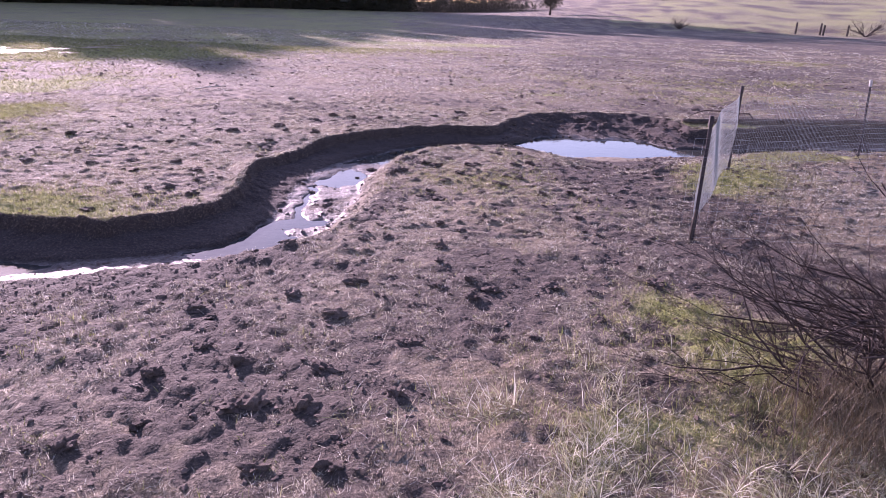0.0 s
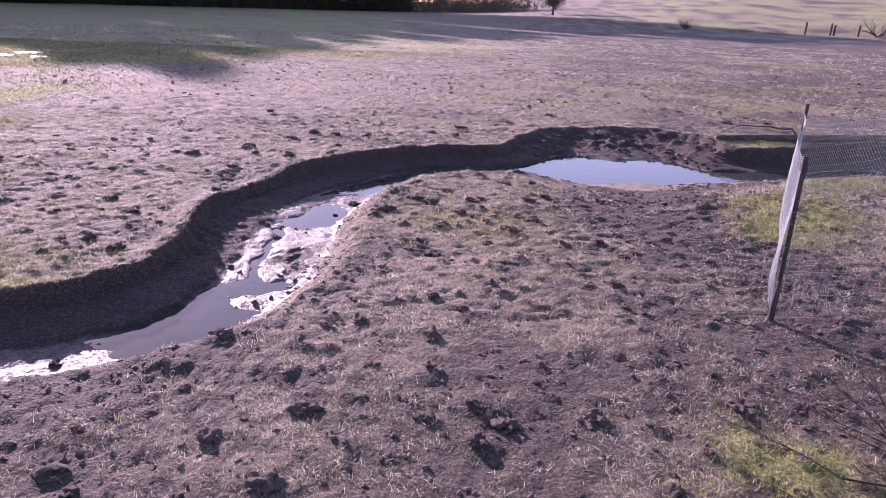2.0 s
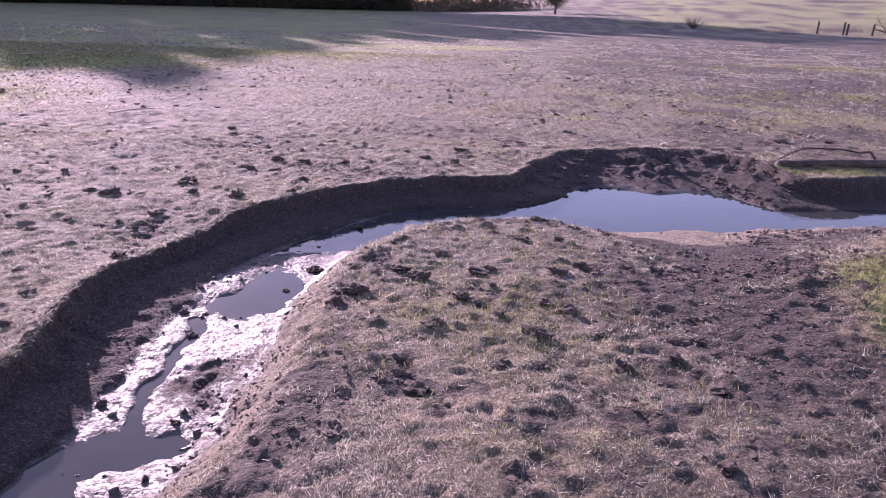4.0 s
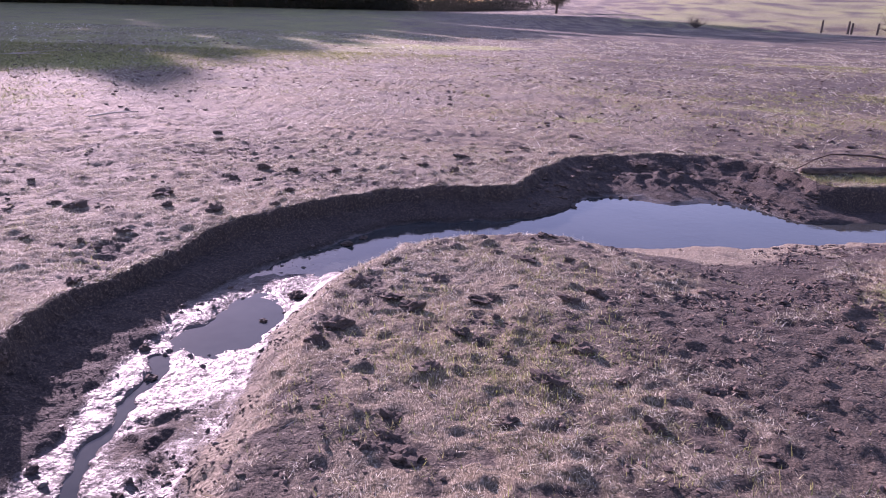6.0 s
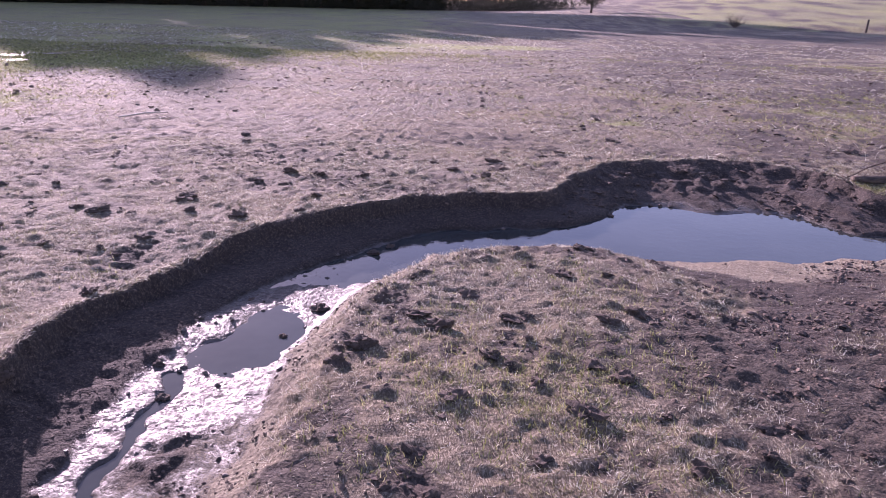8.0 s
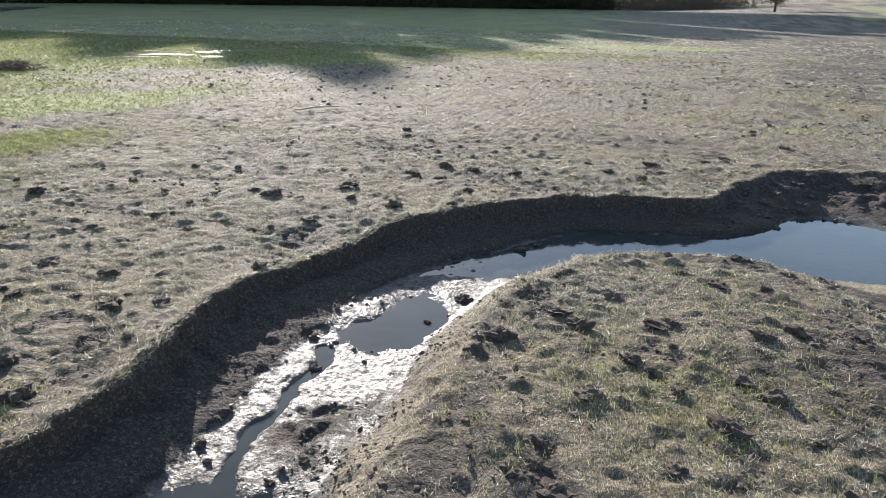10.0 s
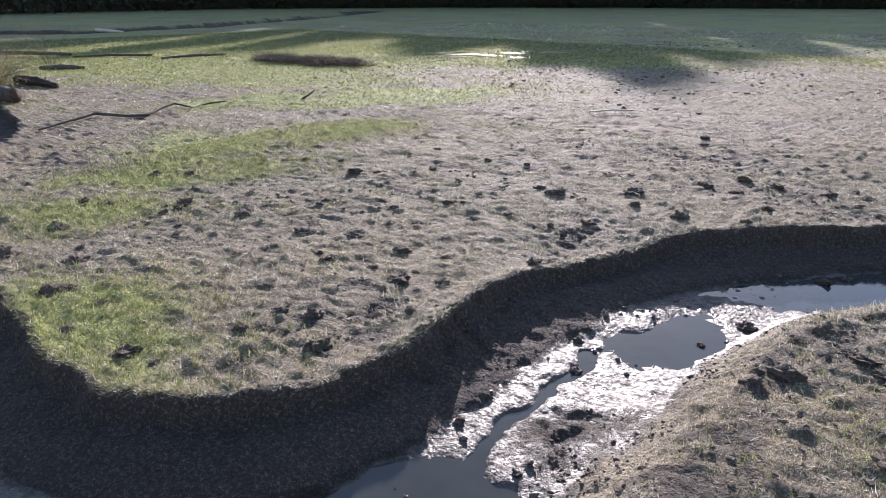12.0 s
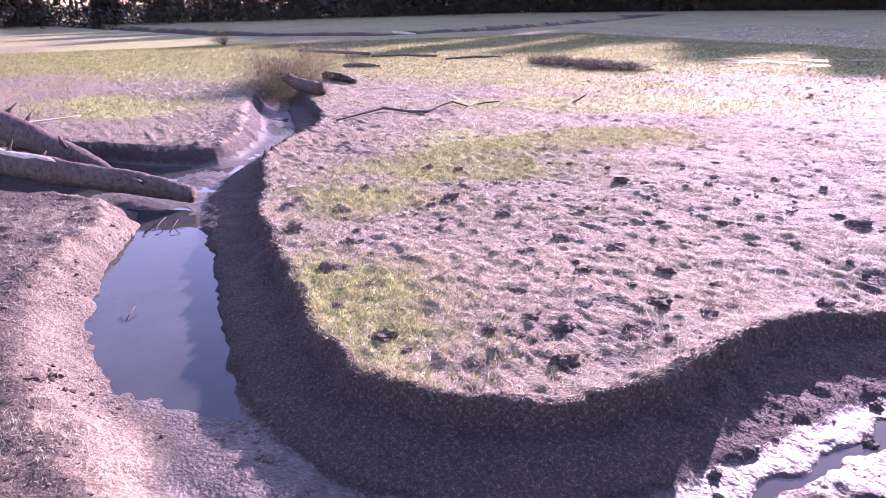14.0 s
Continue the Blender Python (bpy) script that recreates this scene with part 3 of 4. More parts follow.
def water_sheet():
    bm = bmesh.new()
    xs = np.arange(-26, 30, 0.25)
    # a flat sheet; the bed and the mud bars rise through it
    grid = {}
    for i, x in enumerate(xs):
        for j, y in enumerate(np.arange(2, 22, 0.25)):
            grid[i, j] = (x, y)
    px = np.array([g[0] for g in grid.values()])
    py = np.array([g[1] for g in grid.values()])
    keep = inside(px, py, FLOOR_LINE) | (line_distance(px, py, FLOOR_LINE, True) < 0.8)
    vert = {}
    for key, x, y, k in zip(grid, px, py, keep):
        if k:
            vert[key] = bm.verts.new((x, y, WATER))
    for (i, j), v in vert.items():
        q = [vert.get((i + 1, j)), vert.get((i + 1, j + 1)), vert.get((i, j + 1))]
        if all(q):
            bm.faces.new((v, *q))
    me = bpy.data.meshes.new("water")
    bm.to_mesh(me)
    bm.free()
    me.materials.append(M_WATER)
    tagged(new("water", me), "still silty creek water between muddy banks", "water", kind="structure")


water_sheet()


# ---- grass ----
def blades(name, x, y, z, length, width, lean, curl, segs, mat, label, category="grass", az=None):
    n = len(x)
    az = rng.uniform(0, 2 * np.pi, n) if az is None else az
    hx, hy = np.cos(az), np.sin(az)
    tilt = rng.normal(0, 0.5, n)
    sx, sy, sz = -hy * np.cos(tilt), hx * np.cos(tilt), np.sin(tilt)
    px, py, pz = x.copy(), y.copy(), z.copy()
    cols = []
    for s in range(segs + 1):
        u = s / segs
        w = 0.5 * width * (1 - 0.85 * u)
        if s < segs:
            cols += [np.stack([px - sx * w, py - sy * w, pz - sz * w], 1), np.stack([px + sx * w, py + sy * w, pz + sz * w], 1)]
        else:
            cols.append(np.stack([px, py, pz], 1))
        ang = lean + curl * (u + 0.5 / segs)
        px, py, pz = px + length / segs * np.sin(ang) * hx, py + length / segs * np.sin(ang) * hy, pz + length / segs * np.cos(ang)
    verts = np.stack(cols, 1).reshape(-1, 3)
    per = 2 * segs + 1
    tri = []
    for s in range(segs - 1):
        a = 2 * s
        tri += [(a, a + 1, a + 3), (a, a + 3, a + 2)]
    tri.append((2 * segs - 2, 2 * segs - 1, 2 * segs))
    tris = (np.arange(n)[:, None, None] * per + np.array(tri)[None]).reshape(-1, 3)
    me = mesh_from_arrays(name, verts, tris)
    me.materials.append(mat)
    return tagged(new(name, me), label, category, kind="stuff")


def scatter(count, x0, x1, y0, y1):
    return rng.uniform(x0, x1, count), rng.uniform(y0, y1, count)


def grow(count, box, scale, chance, seed):
    """Places in a box with their ground, thinned by chance(x, y, soil, wet, green)."""
    x, y = scatter(count, *box)
    soil, wet, green = sample(SOIL, x, y), sample(WET, x, y), sample(GREEN, x, y)
    patch = fractal(x, y, 0.5, 3, seed) + 0.9 * fractal(x, y, 0.13, 2, seed + 5)
    keep = (rng.random(count) < chance(x, y, soil, wet, green, patch)) & (sample(BANK, x, y) < 0.05)
    x, y = x[keep], y[keep]
    return x, y, sample(ZZ, x, y) - 0.004


def straw_chance(x, y, soil, wet, green, patch):
    return np.clip(1.05 - 1.25 * soil + 1.9 * patch, 0.0, 1) * (wet < 0.1) * (1 - 0.8 * np.clip(green, 0, 1))


def far_chance(x, y, soil, wet, green, patch):
    return np.clip(0.62 - 0.9 * soil + 1.9 * patch + 1.2 * fractal(x, y, 1.1, 2, 141), 0.02, 1) * (wet < 0.1) * (1 - 0.6 * np.clip(green, 0, 1))


def litter_chance(x, y, soil, wet, green, patch):
    return np.clip(1.0 - 1.25 * soil + 1.9 * patch, 0.08, 1) * (wet < 0.1) * (1 - 0.7 * np.clip(green, 0, 1))


def green_chance(x, y, soil, wet, green, patch):
    return np.clip(1.8 * green - 0.25 + 0.5 * patch, 0.01, 1) * (wet < 0.1) * (soil < 0.75)


def tufted(x, y, z, per, spread):
    """Each place becomes a tuft of blades that splay from its heart."""
    x, y, z = np.repeat(x, per), np.repeat(y, per), np.repeat(z, per)
    a = rng.uniform(0, 2 * np.pi, len(x))
    d = spread * np.sqrt(rng.random(len(x)))
    return x + d * np.cos(a), y + d * np.sin(a), z, a + rng.normal(0, 0.7, len(x))


x, y, z = grow(150000, (-10.5, 6.5, 2.8, 18.2), 1, straw_chance, 101)
x, y, z, az = tufted(x, y, z, 7, 0.035)
n = len(x)
blades("dead_grass", x, y, z, rng.uniform(0.02, 0.06, n), rng.uniform(0.002, 0.0045, n), rng.uniform(0.3, 1.45, n), rng.uniform(0, 0.6, n), 1, M_STRAW, "short dead straw-coloured pasture grass, trampled into tufts", az=az)
x, y, z = grow(560000, (-10.5, 6.5, 2.8, 18.2), 1, litter_chance, 101)
n = len(x)
blades("dead_grass", x, y, z, rng.uniform(0.025, 0.09, n), rng.uniform(0.002, 0.0045, n), rng.uniform(1.0, 1.62, n), rng.uniform(-0.1, 0.25, n), 1, M_STRAW, "flattened straw-coloured litter of dead grass")
x, y, z = grow(800000, (-10.5, 7.5, 2.8, 18.2), 1, green_chance, 103)
n = len(x)
blades("green_grass", x, y, z, rng.uniform(0.03, 0.085, n), rng.uniform(0.004, 0.008, n), rng.uniform(0.1, 1.1, n), rng.uniform(0, 0.6, n), 1, M_GREEN, "patches of short yellow-green winter grass")
x, y, z = grow(520000, (-40, 30, 8, 60), 1, far_chance, 105)
near = np.hypot(x, y - 7)
keep = ((x < -10.5) | (x > 6.5) | (y > 18.2)) & (rng.random(len(x)) < np.clip(22 / near, 0.15, 1))
x, y, z, near = x[keep], y[keep], z[keep], near[keep]
n = len(x)
blades("far_dead_grass", x, y, z, rng.uniform(0.08, 0.2, n), 0.0008 * near * rng.uniform(0.6, 1.4, n), rng.uniform(1.0, 1.5, n), rng.uniform(0, 0.12, n), 1, M_STRAW, "matted straw-coloured pasture grass stretching to the wood")
x, y, z = grow(480000, (-42, 22, 4, 40), 1, green_chance, 107)
near = np.hypot(x, y - 7)
keep = ((x < -10.5) | (x > 7.5) | (y > 18.2)) & (near > 10)
x, y, z, near = x[keep], y[keep], z[keep], near[keep]
n = len(x)
blades("far_green_grass", x, y, z, rng.uniform(0.06, 0.14, n), 0.0009 * near * rng.uniform(0.7, 1.4, n), rng.uniform(0.5, 1.4, n), rng.uniform(0, 0.5, n), 1, M_GREEN, "short bright green grass on the damp flats")

# turf hanging over the cut lip
def lip_turf(count, mat, label, want):
    line = [p for p in OUTER_LINE if -11 < p[0] < 7]
    seg = rng.integers(0, len(line) - 1, count)
    u = rng.random(count)
    p, q = np.array(line)[seg], np.array(line)[seg + 1]
    way = (q - p) / np.linalg.norm(q - p, axis=1)[:, None]
    spot = p + (q - p) * u[:, None]
    out = np.stack([-way[:, 1], way[:, 0]], 1)
    # to the level side of the lip
    hi = sample(ZZ, *(spot + 0.15 * out).T) > sample(ZZ, *(spot - 0.15 * out).T)
    out = np.where(hi[:, None], out, -out)
    back = rng.uniform(0.0, 0.12, count)
    x, y = (spot + out * back[:, None]).T
    inland = spot + 0.3 * out
    green = sample(GREEN, inland[:, 0], inland[:, 1])
    keep = (rng.random(count) < want(green)) & (sample(BANK, x, y) < 0.05)
    x, y, out = x[keep], y[keep], out[keep]
    n = len(x)
    az = np.arctan2(-out[:, 1], -out[:, 0]) + rng.normal(0, 1.0, n)
    blades("lip_grass", x, y, sample(ZZ, x, y) - 0.004, rng.uniform(0.02, 0.06, n), rng.uniform(0.003, 0.006, n), rng.uniform(0.5, 1.4, n), rng.uniform(0.0, 0.9, n), 2, mat, label, az=az)


lip_turf(16000, M_STRAW, "dead grass hanging over the lip of the cut bank", lambda g: 0.85 - 0.75 * np.clip(g, 0, 1))
lip_turf(16000, M_GREEN, "green grass hanging over the lip of the cut bank", lambda g: np.clip(1.5 * g - 0.25, 0.04, 1))


# ---- the wood ----
def conifer_meshes(tall, seed):
    """Trunk and crown of a fir: whorls of drooping boughs with needle clumps."""
    r = np.random.default_rng(seed)
    random.seed(seed)
    bm = bmesh.new()
    tube(bm, [(0, 0, -0.4), (0.05, 0, 1.5), (0.1, 0.05, tall * 0.4), (0.05, 0.1, tall * 0.97)], [tall * 0.017, tall * 0.013, tall * 0.008, 0.03], 8, 0.06)
    whorls = []
    for h in np.arange(0.8, tall * 0.98, 0.55):
        k = 1 - h / tall
        reach = (0.4 + tall * 0.17 * k ** 0.8) * (0.35 + 0.65 * min(1, h / (0.12 * tall)))
        for b in range(5):
            a, ln = r.uniform(0, 2 * np.pi), reach * r.uniform(0.55, 1.1)
            whorls.append((h + r.uniform(-0.2, 0.2), a, ln))
            if h < 7:
                d = Vector((math.cos(a), math.sin(a), -0.25))
                tube(bm, [Vector((0, 0, h)), Vector((0, 0, h)) + d * ln * 0.8], [0.03, 0.008], 3, 0)
    trunk = bpy.data.meshes.new("trunk")
    bm.to_mesh(trunk)
    bm.free()
    trunk.materials.append(M_BARK)
    w = np.repeat(np.array(whorls), 9, 0)
    n = len(w)
    u = r.uniform(0.2, 1.0, n)
    out = w[:, 2] * u
    az = w[:, 1] + r.normal(0, 0.16, n)
    c = np.stack([np.cos(az) * out, np.sin(az) * out, w[:, 0] - 0.25 * out + r.normal(0, 0.12, n)], 1)
    size = r.uniform(0.6, 1.3, n) * (tall / 26)
    da, dd = az + r.normal(0, 0.9, n), r.uniform(-0.7, 0.15, n)
    d = np.stack([np.cos(da), np.sin(da), dd], 1) * size[:, None]
    s = np.stack([-np.sin(da), np.cos(da), r.normal(0, 0.5, n)], 1) * (size * 0.38)[:, None]
    verts = np.stack([c - s, c + s, c + d], 1).reshape(-1, 3)
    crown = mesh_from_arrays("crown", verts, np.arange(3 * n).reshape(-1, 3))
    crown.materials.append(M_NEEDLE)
    return trunk, crown


FIRS = [conifer_meshes(t, k) for k, t in enumerate((24, 27, 30, 34))]


def fir(x, y, kind, size, turn, label):
    root = tagged(new("fir_tree"), label, "tree", "firs along the wood's edge")
    for name, me in zip(("trunk", "crown"), FIRS[kind]):
        ob = new(name, me)
        ob.parent = root
    root.matrix_basis = pose(x, y, height(x, y), 0, 0, turn) @ Matrix.Diagonal((size, size, size, 1))


WOOD = [(-84, -60), (-88, -15), (-98, 30), (-116, 80), (-98, 122), (-70, 148), (-40, 166), (-8, 186), (18, 196)]
# how far the wood's shade reaches over the flats
SHADE = [(-140, -30), (-79, 2), (-50, 14), (-27, 29.5), (-16, 35), (-9, 50), (-4, 57), (11, 72), (31, 72), (60, 84), (120, 110)]


def tree_height(x, y):
    """The height whose shadow ends at the edge of the shade."""
    dx, dy = -TO_SUN.x, -TO_SUN.y
    flat = math.hypot(dx, dy)
    dx, dy, best = dx / flat, dy / flat, 1e9
    for (x0, y0), (x1, y1) in zip(SHADE, SHADE[1:]):
        ex, ey = x1 - x0, y1 - y0
        det = dx * -ey + ex * dy
        if abs(det) > 1e-9:
            run = ((x0 - x) * -ey + ex * (y0 - y)) / det
            u = (dx * (y0 - y) - dy * (x0 - x)) / det
            if run > 0 and 0 <= u <= 1:
                best = min(best, run)
    return max(9.0, min(44.0, best * math.tan(radians(SUN_ELEVATION))))


random.seed(21)
for (x0, y0), (x1, y1) in zip(WOOD, WOOD[1:]):
    steps = int(math.hypot(x1 - x0, y1 - y0) / 4.4)
    for k in range(steps):
        for row in range(3):
            u = (k + random.uniform(0, 1)) / steps
            x, y = x0 + (x1 - x0) * u, y0 + (y1 - y0) * u
            d = Vector((x, y)).normalized() * (row * 6 + random.uniform(-3, 3))
            x, y = x + d.x, y + d.y
            if (x - 51) * 0.848 + (y - 85) * 0.53 > -2:
                continue
            tall = tree_height(x, y) * random.uniform(0.93, 1.09)
            kind = random.randrange(4)
            fir(x, y, kind, tall / (24, 27, 30, 34)[kind], random.uniform(0, 360), "tall dark fir tree at the edge of the wood")
fir(-77.5, 137, 3, 38.5 / 34, 40, "very tall dark fir tree standing before the wood")
fir(-81.0, 136, 2, 36.0 / 30, 110, "very tall dark fir tree standing before the wood")


def thicket(name, places, tall, count, width, mat, label, seed, category="bushes", slim=1.0):
    """Undergrowth: many small leaf clumps heaped along a line of places."""
    r = np.random.default_rng(seed)
    pts = np.array(places)
    k = r.integers(0, len(pts) - 1, count)
    u = r.random(count)
    x = pts[k, 0] * (1 - u) + pts[k + 1, 0] * u + r.normal(0, width, count)
    y = pts[k, 1] * (1 - u) + pts[k + 1, 1] * u + r.normal(0, width, count)
    top = tall * (0.5 + 0.9 * np.abs(fractal(x, y, 6.0, 3, seed)) * 2)
    z = sample(ZZ, x, y) + r.random(count) * top
    return blades(name, x, y, z, r.uniform(0.06, 0.18, count) * tall, r.uniform(0.03, 0.08, count) * tall * slim, r.uniform(0, 2.2, count), r.uniform(0, 0.5, count), 1, mat, label, category)


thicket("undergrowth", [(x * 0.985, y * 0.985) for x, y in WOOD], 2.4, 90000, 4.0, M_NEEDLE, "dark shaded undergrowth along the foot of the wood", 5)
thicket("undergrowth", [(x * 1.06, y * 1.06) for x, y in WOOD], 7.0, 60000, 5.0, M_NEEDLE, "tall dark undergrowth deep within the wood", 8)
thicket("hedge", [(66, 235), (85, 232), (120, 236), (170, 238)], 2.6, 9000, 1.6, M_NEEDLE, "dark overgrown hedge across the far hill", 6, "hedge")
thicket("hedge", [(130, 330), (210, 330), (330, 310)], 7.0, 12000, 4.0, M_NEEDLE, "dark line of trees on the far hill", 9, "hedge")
thicket("reeds", [(4, 118), (22, 108), (38, 99), (52, 96), (75, 95)], 0.7, 14000, 1.0, M_BRUSH, "rough dry reeds along the far ditch", 7, "reeds")

# the small dark tree before the wood
random.seed(5)
tree = tagged(new("bush_tree"), "small dark leafless tree on a short trunk, in shade", "tree")
bm = bmesh.new()
tube(bm, [(0, 0, -0.2), (0.05, 0, 1.0), (0, 0.05, 2.4), (0.1, 0, 5.0)], [0.28, 0.2, 0.15, 0.05], 8, 0.1)
part("trunk", bm, M_BARK, tree)
n = 5200
rr = np.random.default_rng(31)
d = rr.normal(0, 1, (n, 3))
d = d / np.linalg.norm(d, axis=1)[:, None] * (rr.random(n) ** 0.5)[:, None]
c = d * np.array([2.4, 2.4, 2.6]) * (0.75 + 0.5 * rr.random(n))[:, None] + np.array([0, 0, 3.9])
o = rr.normal(0, 0.16, (n, 3))
q = rr.normal(0, 0.16, (n, 3))
me = mesh_from_arrays("crown", np.stack([c, c + o, c + q], 1).reshape(-1, 3), np.arange(3 * n).reshape(-1, 3))
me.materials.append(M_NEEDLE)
crown = new("crown", me)
crown.parent = tree
tree.matrix_basis = pose(20.5, 152, height(20.5, 152))


# ---- wire fence ----
def wire_panel(parent, a, b, low, high, bow, gap=0.062, rows=13, slack=0.0, beyond=0.0, gauge=0.0017):
    """Welded wire between two posts, bellied sideways by bow."""
    a, b = Vector((*a, 0)), Vector((*b, 0))
    run = (b - a).length
    d = (b - a).normalized()
    side = Vector((-d.y, d.x, 0))

    def place(s, h):
        u = max(0.0, min(1.0, s / run))
        belly = bow * math.sin(math.pi * u) * (1.15 - 0.75 * h / high) + 0.03 * math.sin(9 * u + 3 * h)
        p = a + d * s + side * belly
        sag = slack * math.sin(math.pi * u)
        return Vector((p.x, p.y, height(p.x, p.y) * (1 - h / high) + low + (high - low) * (h / high) - sag * h / high))
    bm = bmesh.new()
    steps = int((run + beyond) / gap)
    for k in range(steps + 1):
        s = -beyond + (run + beyond) * k / steps
        tube(bm, [place(s, high * j / 5) for j in range(6)], [gauge] * 6, 3, 0, False)
    for j in range(rows):
        h = high * j / (rows - 1)
        tube(bm, [place(-beyond + (run + beyond) * k / 16, h) for k in range(17)], [gauge] * 17, 3, 0, False)
    return part("wire_panel", bm, M_WIRE, parent, "galvanised welded wire mesh")


def steel_post(parent, x, y, tall, tip, lean=(0.0, 0.0)):
    """A T-section steel post with studs, and a pale tip."""
    z = height(x, y)
    bm = bmesh.new()
    prof = [(-0.02, 0), (0.02, 0), (0.02, 0.006), (0.004, 0.006), (0.004, 0.034), (-0.004, 0.034), (-0.004, 0.006), (-0.02, 0.006)]
    low = [bm.verts.new((px, py, -0.25)) for px, py in prof]
    top = [bm.verts.new((px, py, tall - 0.12)) for px, py in prof]
    for k in range(8):
        bm.faces.new((low[k], low[(k + 1) % 8], top[(k + 1) % 8], top[k]))
    bm.faces.new(top)
    for k in range(12):
        h = 0.15 + k * (tall - 0.4) / 12
        bmesh.ops.create_cube(bm, size=1, matrix=Matrix.Translation((0, -0.006, h)) @ Matrix.Diagonal((0.014, 0.012, 0.02, 1)))
    m = Matrix.Translation((x, y, z)) @ Matrix(((1, 0, lean[0], 0), (0, 1, lean[1], 0), (0, 0, 1, 0), (0, 0, 0, 1)))
    bm.transform(m)
    post = part("post", bm, M_POST, parent, "", False)
    bm = bmesh.new()
    bmesh.ops.create_cube(bm, size=1, matrix=Matrix.Translation((0, 0.012, tall - 0.06)) @ Matrix.Diagonal((0.044, 0.036, 0.12, 1)))
    bmesh.ops.bevel(bm, geom=bm.edges[:], offset=0.004, segments=1)
    bm.transform(m)
    part("post_cap", bm, tip, post, "pale painted tip" if tip == M_TIP else "", False)
    return post


fence = tagged(new("wire_fence"), "sagging welded wire fence on thin dark steel posts beside the creek", "fence")
steel_post(fence, 2.95, 7.82, 1.46, M_POST, (0.005, 0.0))
steel_post(fence, 4.8, 11.6, 1.4, M_POST)
steel_post(fence, 8.03, 13.42, 1.45, M_TIP, (-0.06, 0.0))
steel_post(fence, 11.6, 14.5, 1.4, M_TIP)
steel_post(fence, 6.3, 7.75, 1.4, M_POST)
wire_panel(fence, (2.95, 7.85), (4.8, 11.62), 0.05, 1.29, 0.05, 0.055, 14, gauge=0.002)
wire_panel(fence, (4.82, 11.61), (8.03, 13.44), 0.02, 1.22, 0.05, 0.042, 13)
wire_panel(fence, (8.05, 13.45), (11.6, 14.53), 0.02, 1.22, 0.04, 0.042, 13)
wire_panel(fence, (2.95, 7.79), (6.3, 7.72), 0.05, 1.2, 0.04, 0.1, 12, 0.0, 0.16, 0.0014)
bm = bmesh.new()
tube(bm, [(2.915, 7.805, height(2.9, 7.8) - 0.15), (2.93, 7.805, 0.22), (2.94, 7.805, 0.36)], [0.022, 0.019, 0.014], 6, 0.1)
part("stake", bm, M_OLDPOST, fence, "short pale wooden stake at the foot of the post", False)


# ---- logs and sticks ----
def log(name, pts, radii, label, category, mat=M_BARK, cut=(False, False), sides=14, wobble=0.06, stubs=0, strip=0.0):
    """A trunk lying along pts: barked tube, sawn or broken ends, stubs of limbs, a bare strip along its top."""
    root = tagged(new(name), label, category)
    fine, rad = [], []
    for i in range(len(pts) - 1):
        p, q = Vector(pts[i]), Vector(pts[i + 1])
        m = max(2, int((q - p).length / max(0.12, radii[i])))
        for k in range(m):
            u = k / m
            fine.append(p.lerp(q, u) + Vector((0, 0, random.uniform(-1, 1) * radii[i] * 0.05)))
            rad.append((radii[i] * (1 - u) + radii[i + 1] * u) * random.uniform(0.95, 1.05))
    fine.append(Vector(pts[-1]))
    rad.append(radii[-1])
    bm = bmesh.new()
    ends = tube(bm, fine, rad, sides, wobble)
    for k in range(stubs):
        i = random.randrange(1, len(fine) - 1)
        d = Vector((random.uniform(-1, 1), random.uniform(-1, 1), random.uniform(0.3, 1))).normalized()
        tube(bm, [fine[i], fine[i] + d * rad[i] * 1.3, fine[i] + d * rad[i] * random.uniform(1.6, 2.4)], [rad[i] * 0.22, rad[i] * 0.16, rad[i] * 0.05], 5, 0.1)
    bark = part("bark", bm, mat, root)
    for end, flag in enumerate(cut):
        if flag:
            p = fine[0] if end == 0 else fine[-1]
            d = (fine[0] - fine[1] if end == 0 else fine[-1] - fine[-2]).normalized()
            bm = bmesh.new()
            tube(bm, [p - d * 0.02, p + d * 0.012], [rad[0 if end == 0 else -1] * 0.9] * 2, sides, 0.02)
            part("cut_end", bm, M_CUT, root, "brown sawn end")
    if strip:
        bm = bmesh.new()
        a, b = int(len(fine) * 0.05), int(len(fine) * strip)
        seg = fine[a:b]
        tube(bm, [p + Vector((0.02, -0.25 * rad[0], rad[a + k] * 0.82)) for k, p in enumerate(seg)], [0.012 if k in (0, len(seg) - 1) else rad[0] * 0.28 for k in range(len(seg))], 7, 0.12)
        part("bare_strip", bm, M_BARE, root, "bleached bare wood where the bark is gone", False)
    return root


random.seed(11)
log("fallen_log", [(-12.9, 4.9, 0.16), (-11.6, 5.9, 0.08), (-10.5, 7.1, -0.06), (-9.85, 7.68, -0.14)], [0.205, 0.19, 0.165, 0.115], "barked fallen log across the creek with a bleached strip", "log", stubs=5, strip=0.5)
log("fallen_log", [(-16.4, 4.6, 0.42), (-14.5, 5.55, 0.2), (-13.0, 6.3, -0.02), (-11.9, 6.85, -0.22)], [0.27, 0.24, 0.19, 0.12], "dark barked trunk leaning down into the creek", "log", stubs=4)
log("fallen_log", [(5.6, 16.65, 0.06), (7.0, 16.76, 0.08), (8.8, 17.05, 0.08), (11.5, 17.4, 0.06)], [0.06, 0.07, 0.08, 0.085], "dark log lying along the top of the bank", "log", stubs=4)
